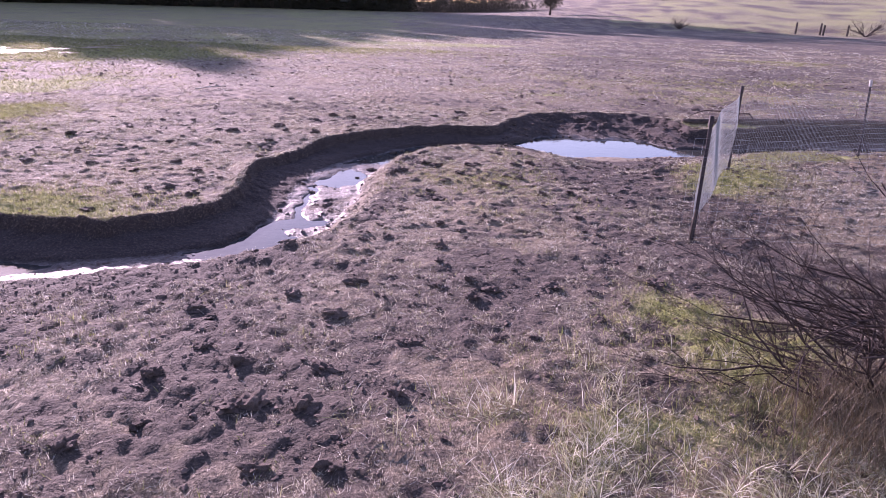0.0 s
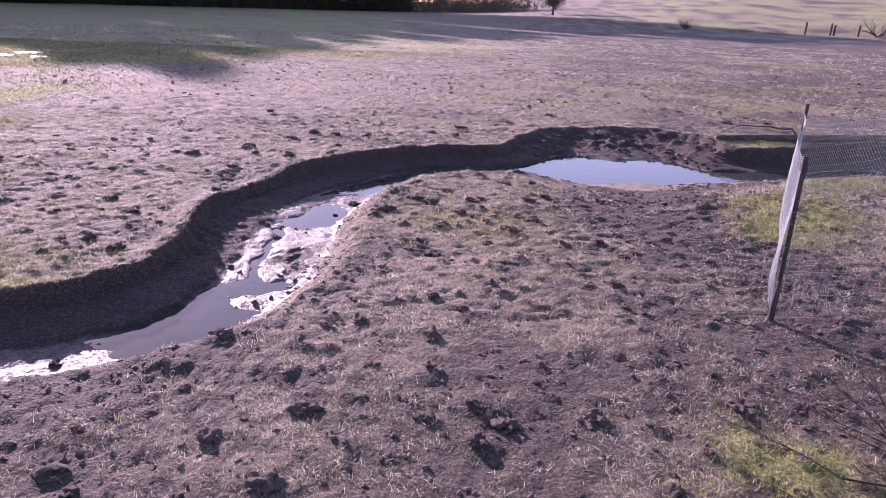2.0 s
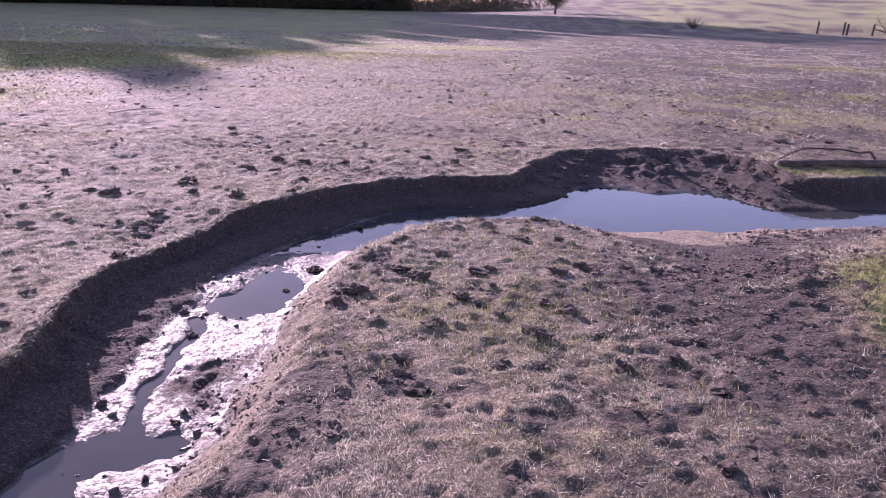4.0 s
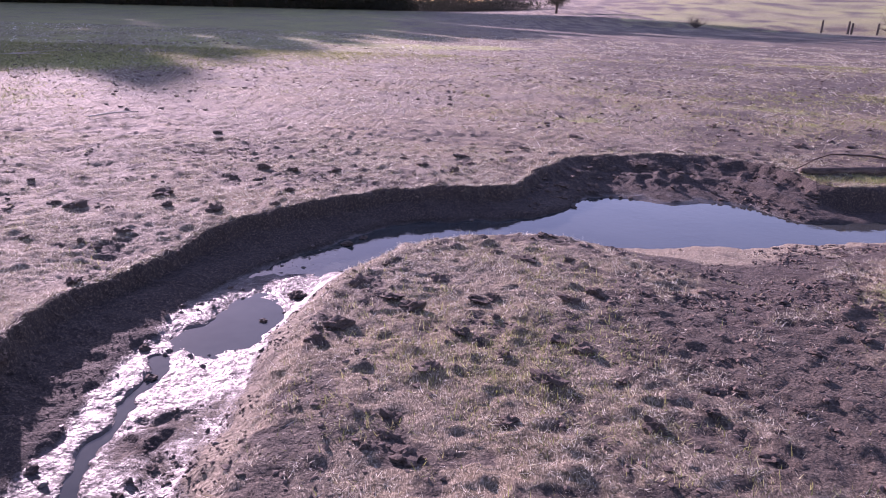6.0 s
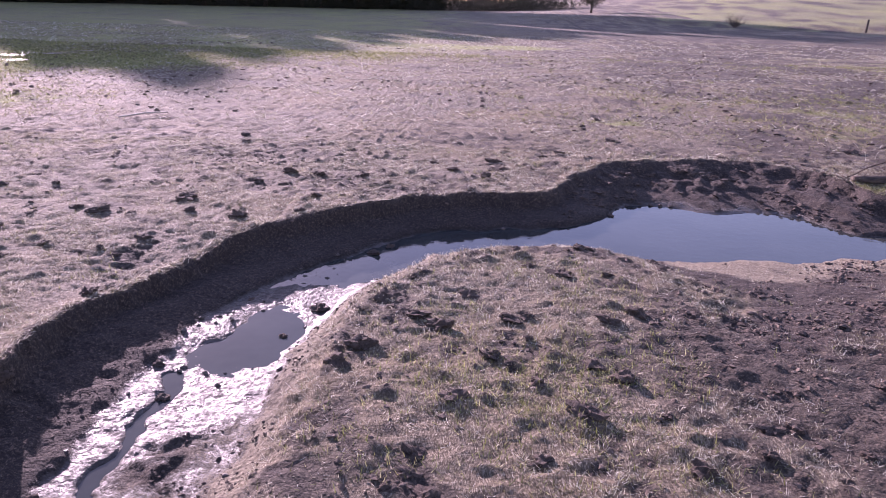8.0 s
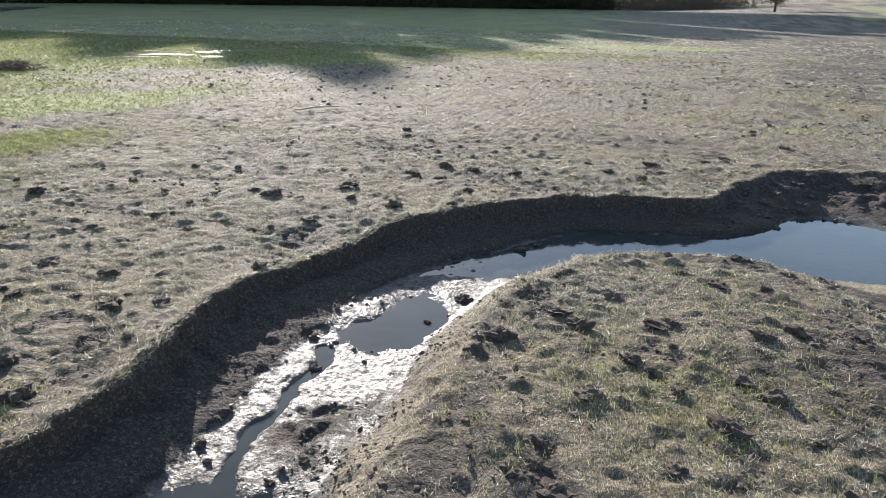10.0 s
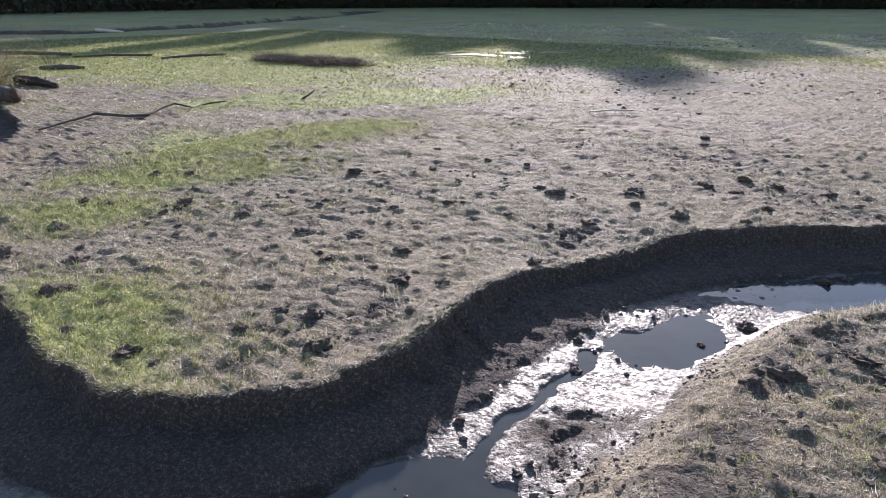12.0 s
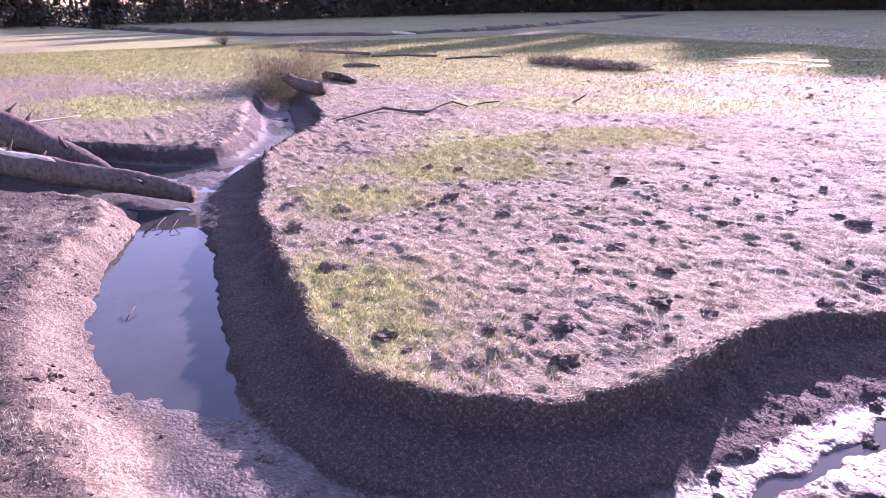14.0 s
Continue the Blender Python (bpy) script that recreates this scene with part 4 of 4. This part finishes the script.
log("branch", [(5.6, 16.9, 0.02), (5.74, 16.9, 0.09), (5.89, 16.9, 0.19), (6.0, 16.92, 0.23), (6.17, 16.9, 0.3), (6.45, 16.93, 0.29), (6.78, 16.9, 0.29), (7.05, 16.88, 0.25), (7.26, 16.9, 0.26), (7.35, 16.9, 0.16), (7.36, 16.88, 0.04)], [0.006, 0.008, 0.01, 0.011, 0.012, 0.014, 0.016, 0.017, 0.02, 0.022, 0.026], "thin arched dead branch over the log", "branch", sides=7)
# M_TWIG is darker than bark: the trunk's shaded side is put into its colour
log("felled_trunk", [(-17.95, 12.35, 0.17), (-19.0, 12.05, 0.22), (-20.2, 12.0, 0.34), (-21.3, 12.4, 0.6)], [0.17, 0.165, 0.13, 0.06], "thick dark sawn-off trunk lying beside the stream", "log", mat=M_TWIG, cut=(True, False), stubs=3)
log("branch", [(-13.8, 11.23, 0.03), (-14.1, 11.83, 0.06), (-14.5, 12.59, 0.09), (-13.95, 13.0, 0.05), (-13.75, 13.3, 0.05), (-14.16, 13.88, 0.1), (-14.4, 14.3, 0.12), (-14.0, 14.5, 0.04)], [0.016, 0.024, 0.03, 0.03, 0.028, 0.026, 0.022, 0.014], "crooked dead branch lying on the turf", "branch", mat=M_TWIG, sides=8, stubs=4)
log("stick", [(-14.2, 14.75, 0.03), (-14.2, 15.1, 0.06), (-14.32, 15.6, 0.04)], [0.014, 0.02, 0.014], "thin crooked dead stick on the turf", "stick", mat=M_TWIG, sides=6, stubs=2)
log("stick", [(-7.12, 19.75, 0.03), (-6.75, 20.1, 0.07), (-6.45, 20.45, 0.05)], [0.016, 0.02, 0.01], "pale bleached forked stick on the turf", "stick", mat=M_BARE, sides=7, stubs=3)
log("stick", [(-13.35, 17.0, 0.02), (-13.25, 17.15, 0.12), (-13.2, 17.3, 0.22)], [0.025, 0.02, 0.01], "dark upright forked stick in the turf", "stick", mat=M_TWIG, sides=6, stubs=2)
log("stick", [(-15.5, 4.2, 0.05), (-16.6, 5.6, 0.07), (-17.2, 6.6, 0.05)], [0.02, 0.025, 0.015], "thin pale stick lying on the pasture", "stick", mat=M_BARE, sides=6)
log("plank", [(-50.0, 28.9, 0.1), (-49.4, 29.8, 0.0), (-49.0, 30.4, -0.1)], [0.12, 0.12, 0.11], "pale weathered plank at the ditch", "plank", mat=M_BARE, sides=4, wobble=0)
log("fallen_log", [(-29.9, 18.7, 0.12), (-31.4, 17.7, 0.15), (-33.4, 16.6, 0.14)], [0.06, 0.075, 0.08], "grey fallen log with a pale sawn end", "log", cut=(True, False), stubs=3)
log("fallen_log", [(-29.2, 18.5, 0.06), (-28.5, 19.7, 0.1), (-27.6, 20.9, 0.07)], [0.03, 0.045, 0.05], "thin dark log lying on the green flats", "log", stubs=3)
log("fallen_log", [(-26.1, 20.5, 0.06), (-26.1, 21.8, 0.09), (-25.8, 23.1, 0.06)], [0.04, 0.05, 0.04], "short dark log beside the brush heap", "log", stubs=3)
log("fallen_log", [(-25.7, 15.9, 0.04), (-25.1, 16.4, 0.08), (-24.6, 16.9, 0.05)], [0.08, 0.09, 0.05], "short rotten stump of a log in the grass", "log", stubs=4)
log("fallen_log", [(-22.1, 13.9, 0.08), (-21.2, 14.1, 0.1), (-20.3, 14.2, 0.04)], [0.14, 0.13, 0.07], "short dark rotten log beside the stream", "log", stubs=3)


# ---- shrubs ----
def shrub(name, x, y, stems, tall, spread, levels, label, category, mat, seed, thick=0.022, toward=None):
    """A bare bush: every stem forks into thinner twigs."""
    random.seed(seed)
    root = tagged(new(name), label, category)
    base = Vector((x, y, height(x, y)))

    def limb(bm, p, d, ln, r, level):
        pts, rad = [p], [r]
        for k in range(4):
            d = (d + Vector((random.uniform(-1, 1), random.uniform(-1, 1), random.uniform(-0.6, 0.8))) * 0.34 + Vector((0, 0, -0.07))).normalized()
            p = p + d * ln / 4
            pts.append(p)
            rad.append(r * (1 - 0.16 * (k + 1)))
        tube(bm, pts, rad, 6 if level == 0 else (4 if level == 1 else 3), 0.05)
        if level < levels:
            for k in range(random.randint(5, 7)):
                i = random.randint(1, 4)
                side = Vector((random.uniform(-1, 1), random.uniform(-1, 1), random.uniform(-0.3, 0.9)))
                limb(bm, pts[i], (d + side * 0.75).normalized(), ln * random.uniform(0.4, 0.65), rad[i] * 0.55, level + 1)
    for k in range(stems):
        a = random.uniform(0, 2 * math.pi)
        d = Vector((math.cos(a) * spread, math.sin(a) * spread, 1))
        if toward is not None and k % 2 == 0:
            d = Vector((toward[0] + random.uniform(-0.5, 0.5), toward[1] + random.uniform(-0.6, 0.6), random.uniform(0.25, 0.9)))
        bm = bmesh.new()
        limb(bm, base + Vector((random.uniform(-0.15, 0.15), random.uniform(-0.15, 0.15), -0.03)), d.normalized(), tall * random.uniform(0.55, 0.8), thick, 0)
        part("stem", bm, mat, root, "", False)
    return root


shrub("bare_shrub", 3.12, 4.35, 17, 1.7, 0.9, 3, "leafless brown shrub with many thin tangled twigs", "shrub", M_SHRUB, 4, 0.013, (-1.2, 0.2))
shrub("bare_shrub", 4.1, 4.75, 16, 2.5, 0.9, 3, "taller leafless brown shrub with tangled twigs", "shrub", M_SHRUB, 24, 0.016, (-1.0, 0.0))
shrub("dry_bush", -22.2, 13.0, 18, 2.3, 1.0, 2, "dry brown bush heaped over the head of the stream", "shrub", M_BRUSH, 9, 0.02)
shrub("dry_bush", -26.8, 16.6, 8, 2.3, 0.45, 2, "tall thin dry weeds behind the bush", "shrub", M_BRUSH, 10, 0.009)
shrub("dry_bush", -43.0, 15.0, 12, 1.5, 0.9, 2, "round dry tuft of brush on the flats", "shrub", M_BRUSH, 12, 0.02)
shrub("dry_bush", 53.0, 93.0, 12, 3.0, 1.3, 2, "heap of dead branches beside the fence posts", "shrub", M_TWIG, 13, 0.05)
shrub("dry_bush", 32.0, 102.0, 12, 2.0, 1.1, 2, "low dark bramble heap on the far ditch", "shrub", M_TWIG, 14, 0.05)
thicket("dry_leaves", [(-19.6, 11.7), (-20.6, 12.0), (-21.6, 12.6), (-23.0, 13.7)], 1.0, 22000, 0.5, M_LEAF, "olive-brown leaves and stalks tangled through the bush", 15, "brush", 0.2)
thicket("dry_leaves", [(-42.4, 14.9), (-43.6, 15.1)], 0.8, 1800, 0.4, M_BRUSH, "dry stalks of the round tuft", 16, "brush", 0.25)
# a low heap of brushwood: stalks lying every way over one another
x, y = scatter(26000, -25.5, -16.5, 21.6, 25.8)
keep = blob(x, y, -20.4, 23.6, 3.4, 1.1, 12) + 0.7 * fractal(x, y, 0.8, 3, 135) > 0.45
x, y = x[keep], y[keep]
n = len(x)
blades("brush_heap", x, y, sample(ZZ, x, y) + rng.uniform(0, 0.16, n), rng.uniform(0.15, 0.55, n), rng.uniform(0.006, 0.02, n), rng.uniform(1.0, 1.75, n), rng.uniform(-0.2, 0.2, n), 1, M_BRAMBLE, "low heap of dark brushwood and dead stalks", "brush")

# posts of the far fence
for x, y, tall in ((45.2, 95.6, 1.5), (47.9, 94.6, 1.5), (48.2, 94.3, 1.3), (50.9, 93.6, 1.35), (55.5, 92.5, 1.4), (62, 91, 1.4)):
    bm = bmesh.new()
    tube(bm, [(x, y, height(x, y) - 0.3), (x + 0.02, y, height(x, y) + tall * 0.6), (x + 0.03, y, height(x, y) + tall)], [0.13, 0.125, 0.11], 8, 0.06)
    me = bpy.data.meshes.new("fence_post")
    bm.to_mesh(me)
    bm.free()
    me.materials.append(M_OLDPOST)
    tagged(new("fence_post", me), "dark weathered timber fence post on the far flats", "post", "posts of the far fence")


# ---- puddles on the damp flats ----
def puddle(x, y, rx, ry, turn, seed):
    r = np.random.default_rng(seed)
    bm = bmesh.new()
    rim, mid = [], bm.verts.new((0, 0, 0))
    for k in range(40):
        a = 2 * math.pi * k / 40
        f = 0.7 + 0.3 * math.sin(3 * a + seed) * math.sin(5 * a + 2 * seed) + r.uniform(-0.1, 0.1)
        rim.append(bm.verts.new((rx * f * math.cos(a), ry * f * math.sin(a), 0)))
    for k in range(40):
        bm.faces.new((mid, rim[k], rim[(k + 1) % 40]))
    me = bpy.data.meshes.new("puddle")
    bm.to_mesh(me)
    bm.free()
    me.materials.append(M_PUDDLE)
    ob = tagged(new("puddle", me), "shallow puddle shining on the damp green flats", "puddle", "puddles on the flats")
    ob.matrix_basis = pose(x, y, height(x, y) + 0.04, 0, 0, turn)


wet_places = random.Random(63)
for k in range(16):
    u, v = wet_places.uniform(-3.2, 3.2), wet_places.uniform(-2.4, 2.4)
    # strewn along the foot of the wood's shade
    x, y = -18.2 + 0.85 * u - 0.35 * v, 31.4 + 0.53 * u + 0.94 * v
    puddle(x, y, wet_places.uniform(0.45, 1.2), wet_places.uniform(0.10, 0.24), 32 + wet_places.uniform(-12, 12), k + 1)


# ---- clods ----
def clod_mesh(seed):
    r = random.Random(seed)
    bm = bmesh.new()
    bmesh.ops.create_icosphere(bm, subdivisions=3, radius=1)
    off = Vector((r.uniform(-50, 50), r.uniform(-50, 50), r.uniform(-50, 50)))
    for v in bm.verts:
        f = 1 + 0.75 * noise.noise(v.co * 1.6 + off) + 0.5 * noise.noise(v.co * 3.6 + off) + 0.3 * noise.noise(v.co * 7.5 + off)
        v.co = Vector((v.co.x * f, v.co.y * f * 0.85, max(-0.3, v.co.z * f * 0.5)))
    me = bpy.data.meshes.new("earth_clod")
    bm.to_mesh(me)
    bm.free()
    me.materials.append(M_CLOD)
    return me


CLODS = [clod_mesh(k) for k in range(9)]
POINT_CLODS = [(-0.36, 11.40), (-0.18, 11.22), (0.53, 11.47), (0.82, 10.07), (0.06, 11.87), (-0.65, 11.75), (-0.70, 10.89), (1.43, 11.62), (1.17, 11.43), (0.89, 12.45),
               (0.39, 11.43), (0.23, 10.78), (0.62, 12.62), (3.59, 11.41), (2.08, 10.05), (1.39, 9.55), (0.51, 9.58), (-0.20, 9.58), (-0.01, 10.18), (0.95, 10.74),
               (1.14, 10.55), (-0.10, 9.21), (-0.85, 10.60), (-0.74, 10.89), (-0.03, 7.23), (-0.25, 4.92), (0.81, 10.06), (1.72, 8.41), (-0.83, 6.14), (2.10, 6.37)]
FIELD_CLODS = [(-3.50, 14.39), (-2.60, 13.67), (-3.23, 13.82), (-2.60, 15.83), (-1.55, 15.81), (-1.19, 15.53), (-1.96, 14.63), (-1.97, 13.96), (-0.63, 16.97), (-0.30, 16.51),
               (0.17, 16.14), (0.30, 17.19), (1.11, 17.75), (1.43, 18.03), (2.16, 20.72), (2.50, 19.23), (5.80, 21.05), (7.68, 21.76), (6.71, 18.95), (7.50, 19.90),
               (7.67, 19.00), (-4.12, 18.49), (-3.49, 14.30), (-3.92, 17.86), (2.65, 21.9)]
MEADOW_CLODS = [(-7.01, 12.81), (-6.29, 13.67), (-7.53, 10.45), (-6.53, 10.60), (-8.16, 9.82), (-8.82, 11.29), (-9.14, 10.97), (-5.62, 10.76), (-5.11, 11.05), (-4.77, 10.36),
                (-4.38, 10.98), (-3.84, 10.38), (-4.65, 9.53), (-4.15, 9.31), (-3.87, 9.43), (-4.26, 12.66), (-5.05, 12.58), (-3.34, 12.91), (-4.26, 13.72), (-2.89, 15.28),
                (-2.48, 15.15), (-2.17, 15.81), (-2.00, 14.59), (-3.16, 11.55), (-3.44, 9.11), (-7.62, 9.04), (-8.14, 8.52), (-5.84, 8.37), (-7.09, 8.26), (-6.51, 8.73),
                (-4.43, 8.18), (-5.88, 8.24)]
NEAR_CLODS = [(-2.58, 4.76), (-1.22, 3.97), (-1.04, 3.30), (-0.62, 3.32), (-1.81, 4.73), (-0.89, 3.96), (-2.02, 4.29), (-1.37, 3.93), (-0.26, 4.89), (0.47, 6.03),
              (-2.14, 5.49), (-0.83, 4.45), (-1.45, 4.53), (-1.85, 3.70), (-2.21, 3.45), (-0.04, 6.05), (0.28, 5.82), (2.10, 6.31), (-0.29, 4.13), (1.05, 6.15), (-0.92, 5.41)]


def put_clod(x, y, size):
    ob = tagged(new("earth_clod", CLODS[random.randrange(9)]), "dark lump of trodden earth in the pasture", "clod", "clods in the pasture")
    ob.matrix_basis = pose(x, y, height(x, y) - size * 0.02, random.uniform(-14, 14), random.uniform(-14, 14), random.uniform(0, 360)) @ Matrix.Diagonal((size, size, size * random.uniform(0.7, 1.25), 1))


random.seed(77)
for x, y in POINT_CLODS + FIELD_CLODS + MEADOW_CLODS + NEAR_CLODS:
    put_clod(x, y, random.uniform(0.06, 0.105))
made = 0
while made < 210:
    x, y = random.uniform(-9, 6), random.uniform(3, 15)
    one = (np.array([x]), np.array([y]))
    if sample(WET, *one)[0] < 0.05 and height(x, y) > -0.06:
        put_clod(x, y, random.choice((0.03, 0.04, 0.05, 0.06)) * random.uniform(0.8, 1.2))
        made += 1


def crumbs(name, count, box, low, high, label, mat, test, seed):
    """Many small lumps in one mesh."""
    r = np.random.default_rng(seed)
    base = bmesh.new()
    bmesh.ops.create_icosphere(base, subdivisions=1, radius=1)
    bv = np.array([v.co[:] for v in base.verts])
    bf = np.array([[v.index for v in f.verts] for f in base.faces])
    base.free()
    x, y = r.uniform(box[0], box[1], count), r.uniform(box[2], box[3], count)
    keep = r.random(count) < test(x, y)
    x, y = x[keep], y[keep]
    n = len(x)
    size = low * (high / low) ** (r.random(n) ** 2)
    a = r.uniform(0, 2 * np.pi, n)
    v = bv[None] * (1 + 0.32 * np.clip(r.normal(0, 1, (n, len(bv), 1)), -2, 2)) * size[:, None, None] * np.array([1, 0.8, 0.5])
    c, s = np.cos(a)[:, None], np.sin(a)[:, None]
    v = np.stack([v[..., 0] * c - v[..., 1] * s + x[:, None], v[..., 0] * s + v[..., 1] * c + y[:, None], v[..., 2] + (sample(ZZ, x, y) + size * 0.15)[:, None]], 2)
    me = mesh_from_arrays(name, v.reshape(-1, 3), (np.arange(n)[:, None, None] * len(bv) + bf[None]).reshape(-1, 3))
    me.polygons.foreach_set("use_smooth", np.zeros(len(me.polygons), bool))
    me.materials.append(mat)
    return tagged(new(name, me), label, "soil crumbs", kind="stuff")


crumbs("soil_crumbs", 46000, (-10.5, 7, 2.8, 18), 0.006, 0.03, "crumbled dark soil scattered over the trodden turf", M_CLOD,
       lambda x, y: np.clip(sample(SOIL, x, y) * 1.3 - 0.25 + fractal(x, y, 0.8, 2, 111), 0, 1) * (sample(WET, x, y) < 0.3) * (sample(ZZ, x, y) > -0.08), 41)
crumbs("soil_crumbs", 11000, (-18, 16, 14, 45), 0.02, 0.08, "small dark clods dotted over the far pasture", M_CLOD,
       lambda x, y: np.clip(0.22 + fractal(x, y, 3.0, 2, 113), 0, 1) * ((y > 18) | (x > 7)), 42)
crumbs("mud_lumps", 12000, (-3.2, 1.5, 7.0, 15), 0.008, 0.035, "small wet lumps of mud and stones in the creek bed", M_STONE,
       lambda x, y: np.clip(sample(WET, x, y), 0, 1) * np.clip(0.12 + fractal(x, y, 0.5, 2, 117), 0, 1) * (sample(ZZ, x, y) > WATER - 0.012), 43)

crumbs("bank_crumbs", 22000, (-3.3, 1.2, 8.5, 15.6), 0.005, 0.016, "fine dry crumbs of earth lying on the cut bank", M_CLOD,
       lambda x, y: ((sample(ZZ, x, y) < -0.06) & (sample(ZZ, x, y) > -0.27)) * np.clip(0.35 + 1.2 * fractal(x, y, 0.6, 2, 119), 0, 1), 44)

crumbs("bank_lumps", 3000, (1.2, 5.6, 15.1, 17.5), 0.012, 0.06, "lumps of slumped earth on the broken bank of the pool", M_CLOD,
       lambda x, y: ((sample(ZZ, x, y) < -0.04) & (sample(ZZ, x, y) > -0.315)) * np.clip(0.35 + 1.4 * fractal(x, y, 0.5, 2, 127), 0, 1), 46)
crumbs("beach_lumps", 9000, (1.9, 7.5, 11.4, 14.3), 0.008, 0.04, "small dark lumps of earth on the trampled beach", M_CLOD,
       lambda x, y: np.clip(0.25 + 1.4 * fractal(x, y, 0.5, 2, 129), 0, 1) * (sample(ZZ, x, y) > -0.3), 47)

crumbs("beach_lumps", 9000, (-9.6, -1.2, 4.6, 7.2), 0.006, 0.035, "small dark lumps of earth on the dried silt of the beach", M_CLOD,
       lambda x, y: np.clip(0.3 + 1.5 * fractal(x, y, 0.4, 3, 137), 0, 1) * (sample(ZZ, x, y) > -0.3) * (sample(BANK, x, y) > 0.05), 48)
crumbs("slope_crumbs", 9000, (-1.75, 0.4, 8.0, 13.6), 0.005, 0.02, "fine crumbs of earth on the slope above the mud", M_CLOD,
       lambda x, y: np.clip(0.4 + 1.2 * fractal(x, y, 0.3, 2, 139), 0, 1) * (sample(BANK, x, y) > 0.05) * (sample(WET, x, y) < 0.75), 49)

# single stones and lumps at the water's edge
random.seed(91)
for x, y, size in ((-1.31, 12.05, 0.07), (-1.5, 11.5, 0.035), (-2.08, 10.47, 0.05), (-2.3, 10.9, 0.04), (-2.32, 9.35, 0.04), (-1.62, 9.4, 0.035), (-1.72, 9.15, 0.03),
                   (-1.05, 13.6, 0.07), (-0.9, 13.85, 0.05), (-2.0, 12.2, 0.03), (1.9, 15.5, 0.05), (-3.05, 7.1, 0.05)):
    ob = tagged(new("stone", CLODS[random.randrange(9)]), "small dark muddy stone at the water's edge", "stone", "stones along the creek")
    ob.matrix_basis = pose(x, y, max(height(x, y), WATER) + size * 0.1, 0, 0, random.uniform(0, 360)) @ Matrix.Diagonal((size, size, size * 0.9, 1))
for pts in (((-8.9, 7.05, -0.29), (-9.1, 7.15, -0.25), (-9.4, 7.25, -0.28)), ((-8.75, 7.2, -0.3), (-9.0, 7.35, -0.22), (-9.15, 7.3, -0.29)), ((-6.35, 6.5, -0.31), (-6.55, 6.6, -0.27))):
    log("twig", pts, [0.006] * len(pts), "thin dark twig lying in the shallow water", "twig", mat=M_TWIG, sides=5, stubs=1)

# ---- long dry grass before the shrub ----
n = 15000
x, y = rng.uniform(-0.6, 4.2, n), rng.uniform(2.6, 4.9, n)
keep = rng.random(n) < np.clip(0.5 - 0.45 * (y - 3.0) + 0.2 * (x - 1.2) + 2.2 * fractal(x, y, 0.35, 2, 131), 0, 1)
x, y = x[keep], y[keep]
n = len(x)
blades("tall_grass", x, y, sample(ZZ, x, y) - 0.01, rng.uniform(0.08, 0.27, n), rng.uniform(0.0025, 0.006, n), rng.uniform(0.1, 1.2, n), rng.uniform(0.3, 1.4, n), 4, M_TALL, "long bleached tufts of dry grass around the shrub")
# bleached clumps, each splayed from its heart
x, y = rng.uniform(0.3, 3.6, 520), rng.uniform(2.55, 4.2, 520)
keep = rng.random(520) < np.clip(0.55 - 0.5 * (y - 3.0) + 0.15 * (x - 1.2) + 1.5 * fractal(x, y, 0.5, 2, 133), 0, 1)
x, y, z, az = tufted(x[keep], y[keep], sample(ZZ, x[keep], y[keep]) - 0.01, 24, 0.05)
n = len(x)
blades("tall_grass", x, y, z, rng.uniform(0.10, 0.28, n), rng.uniform(0.003, 0.0065, n), rng.uniform(0.3, 1.3, n), rng.uniform(0.4, 1.5, n), 4, M_TALL, "bleached clumps of long bent grass before the shrub", az=az)
n = 4200
x, y = rng.normal(2.95, 0.36, n), rng.normal(3.85, 0.34, n)
blades("tall_grass", x, y, sample(ZZ, x, y), rng.uniform(0.15, 0.42, n), rng.uniform(0.003, 0.007, n), rng.uniform(0.05, 0.6, n), rng.uniform(0.2, 1.4, n), 4, M_BRUSH, "dense brown dead grass in the heart of the shrub")
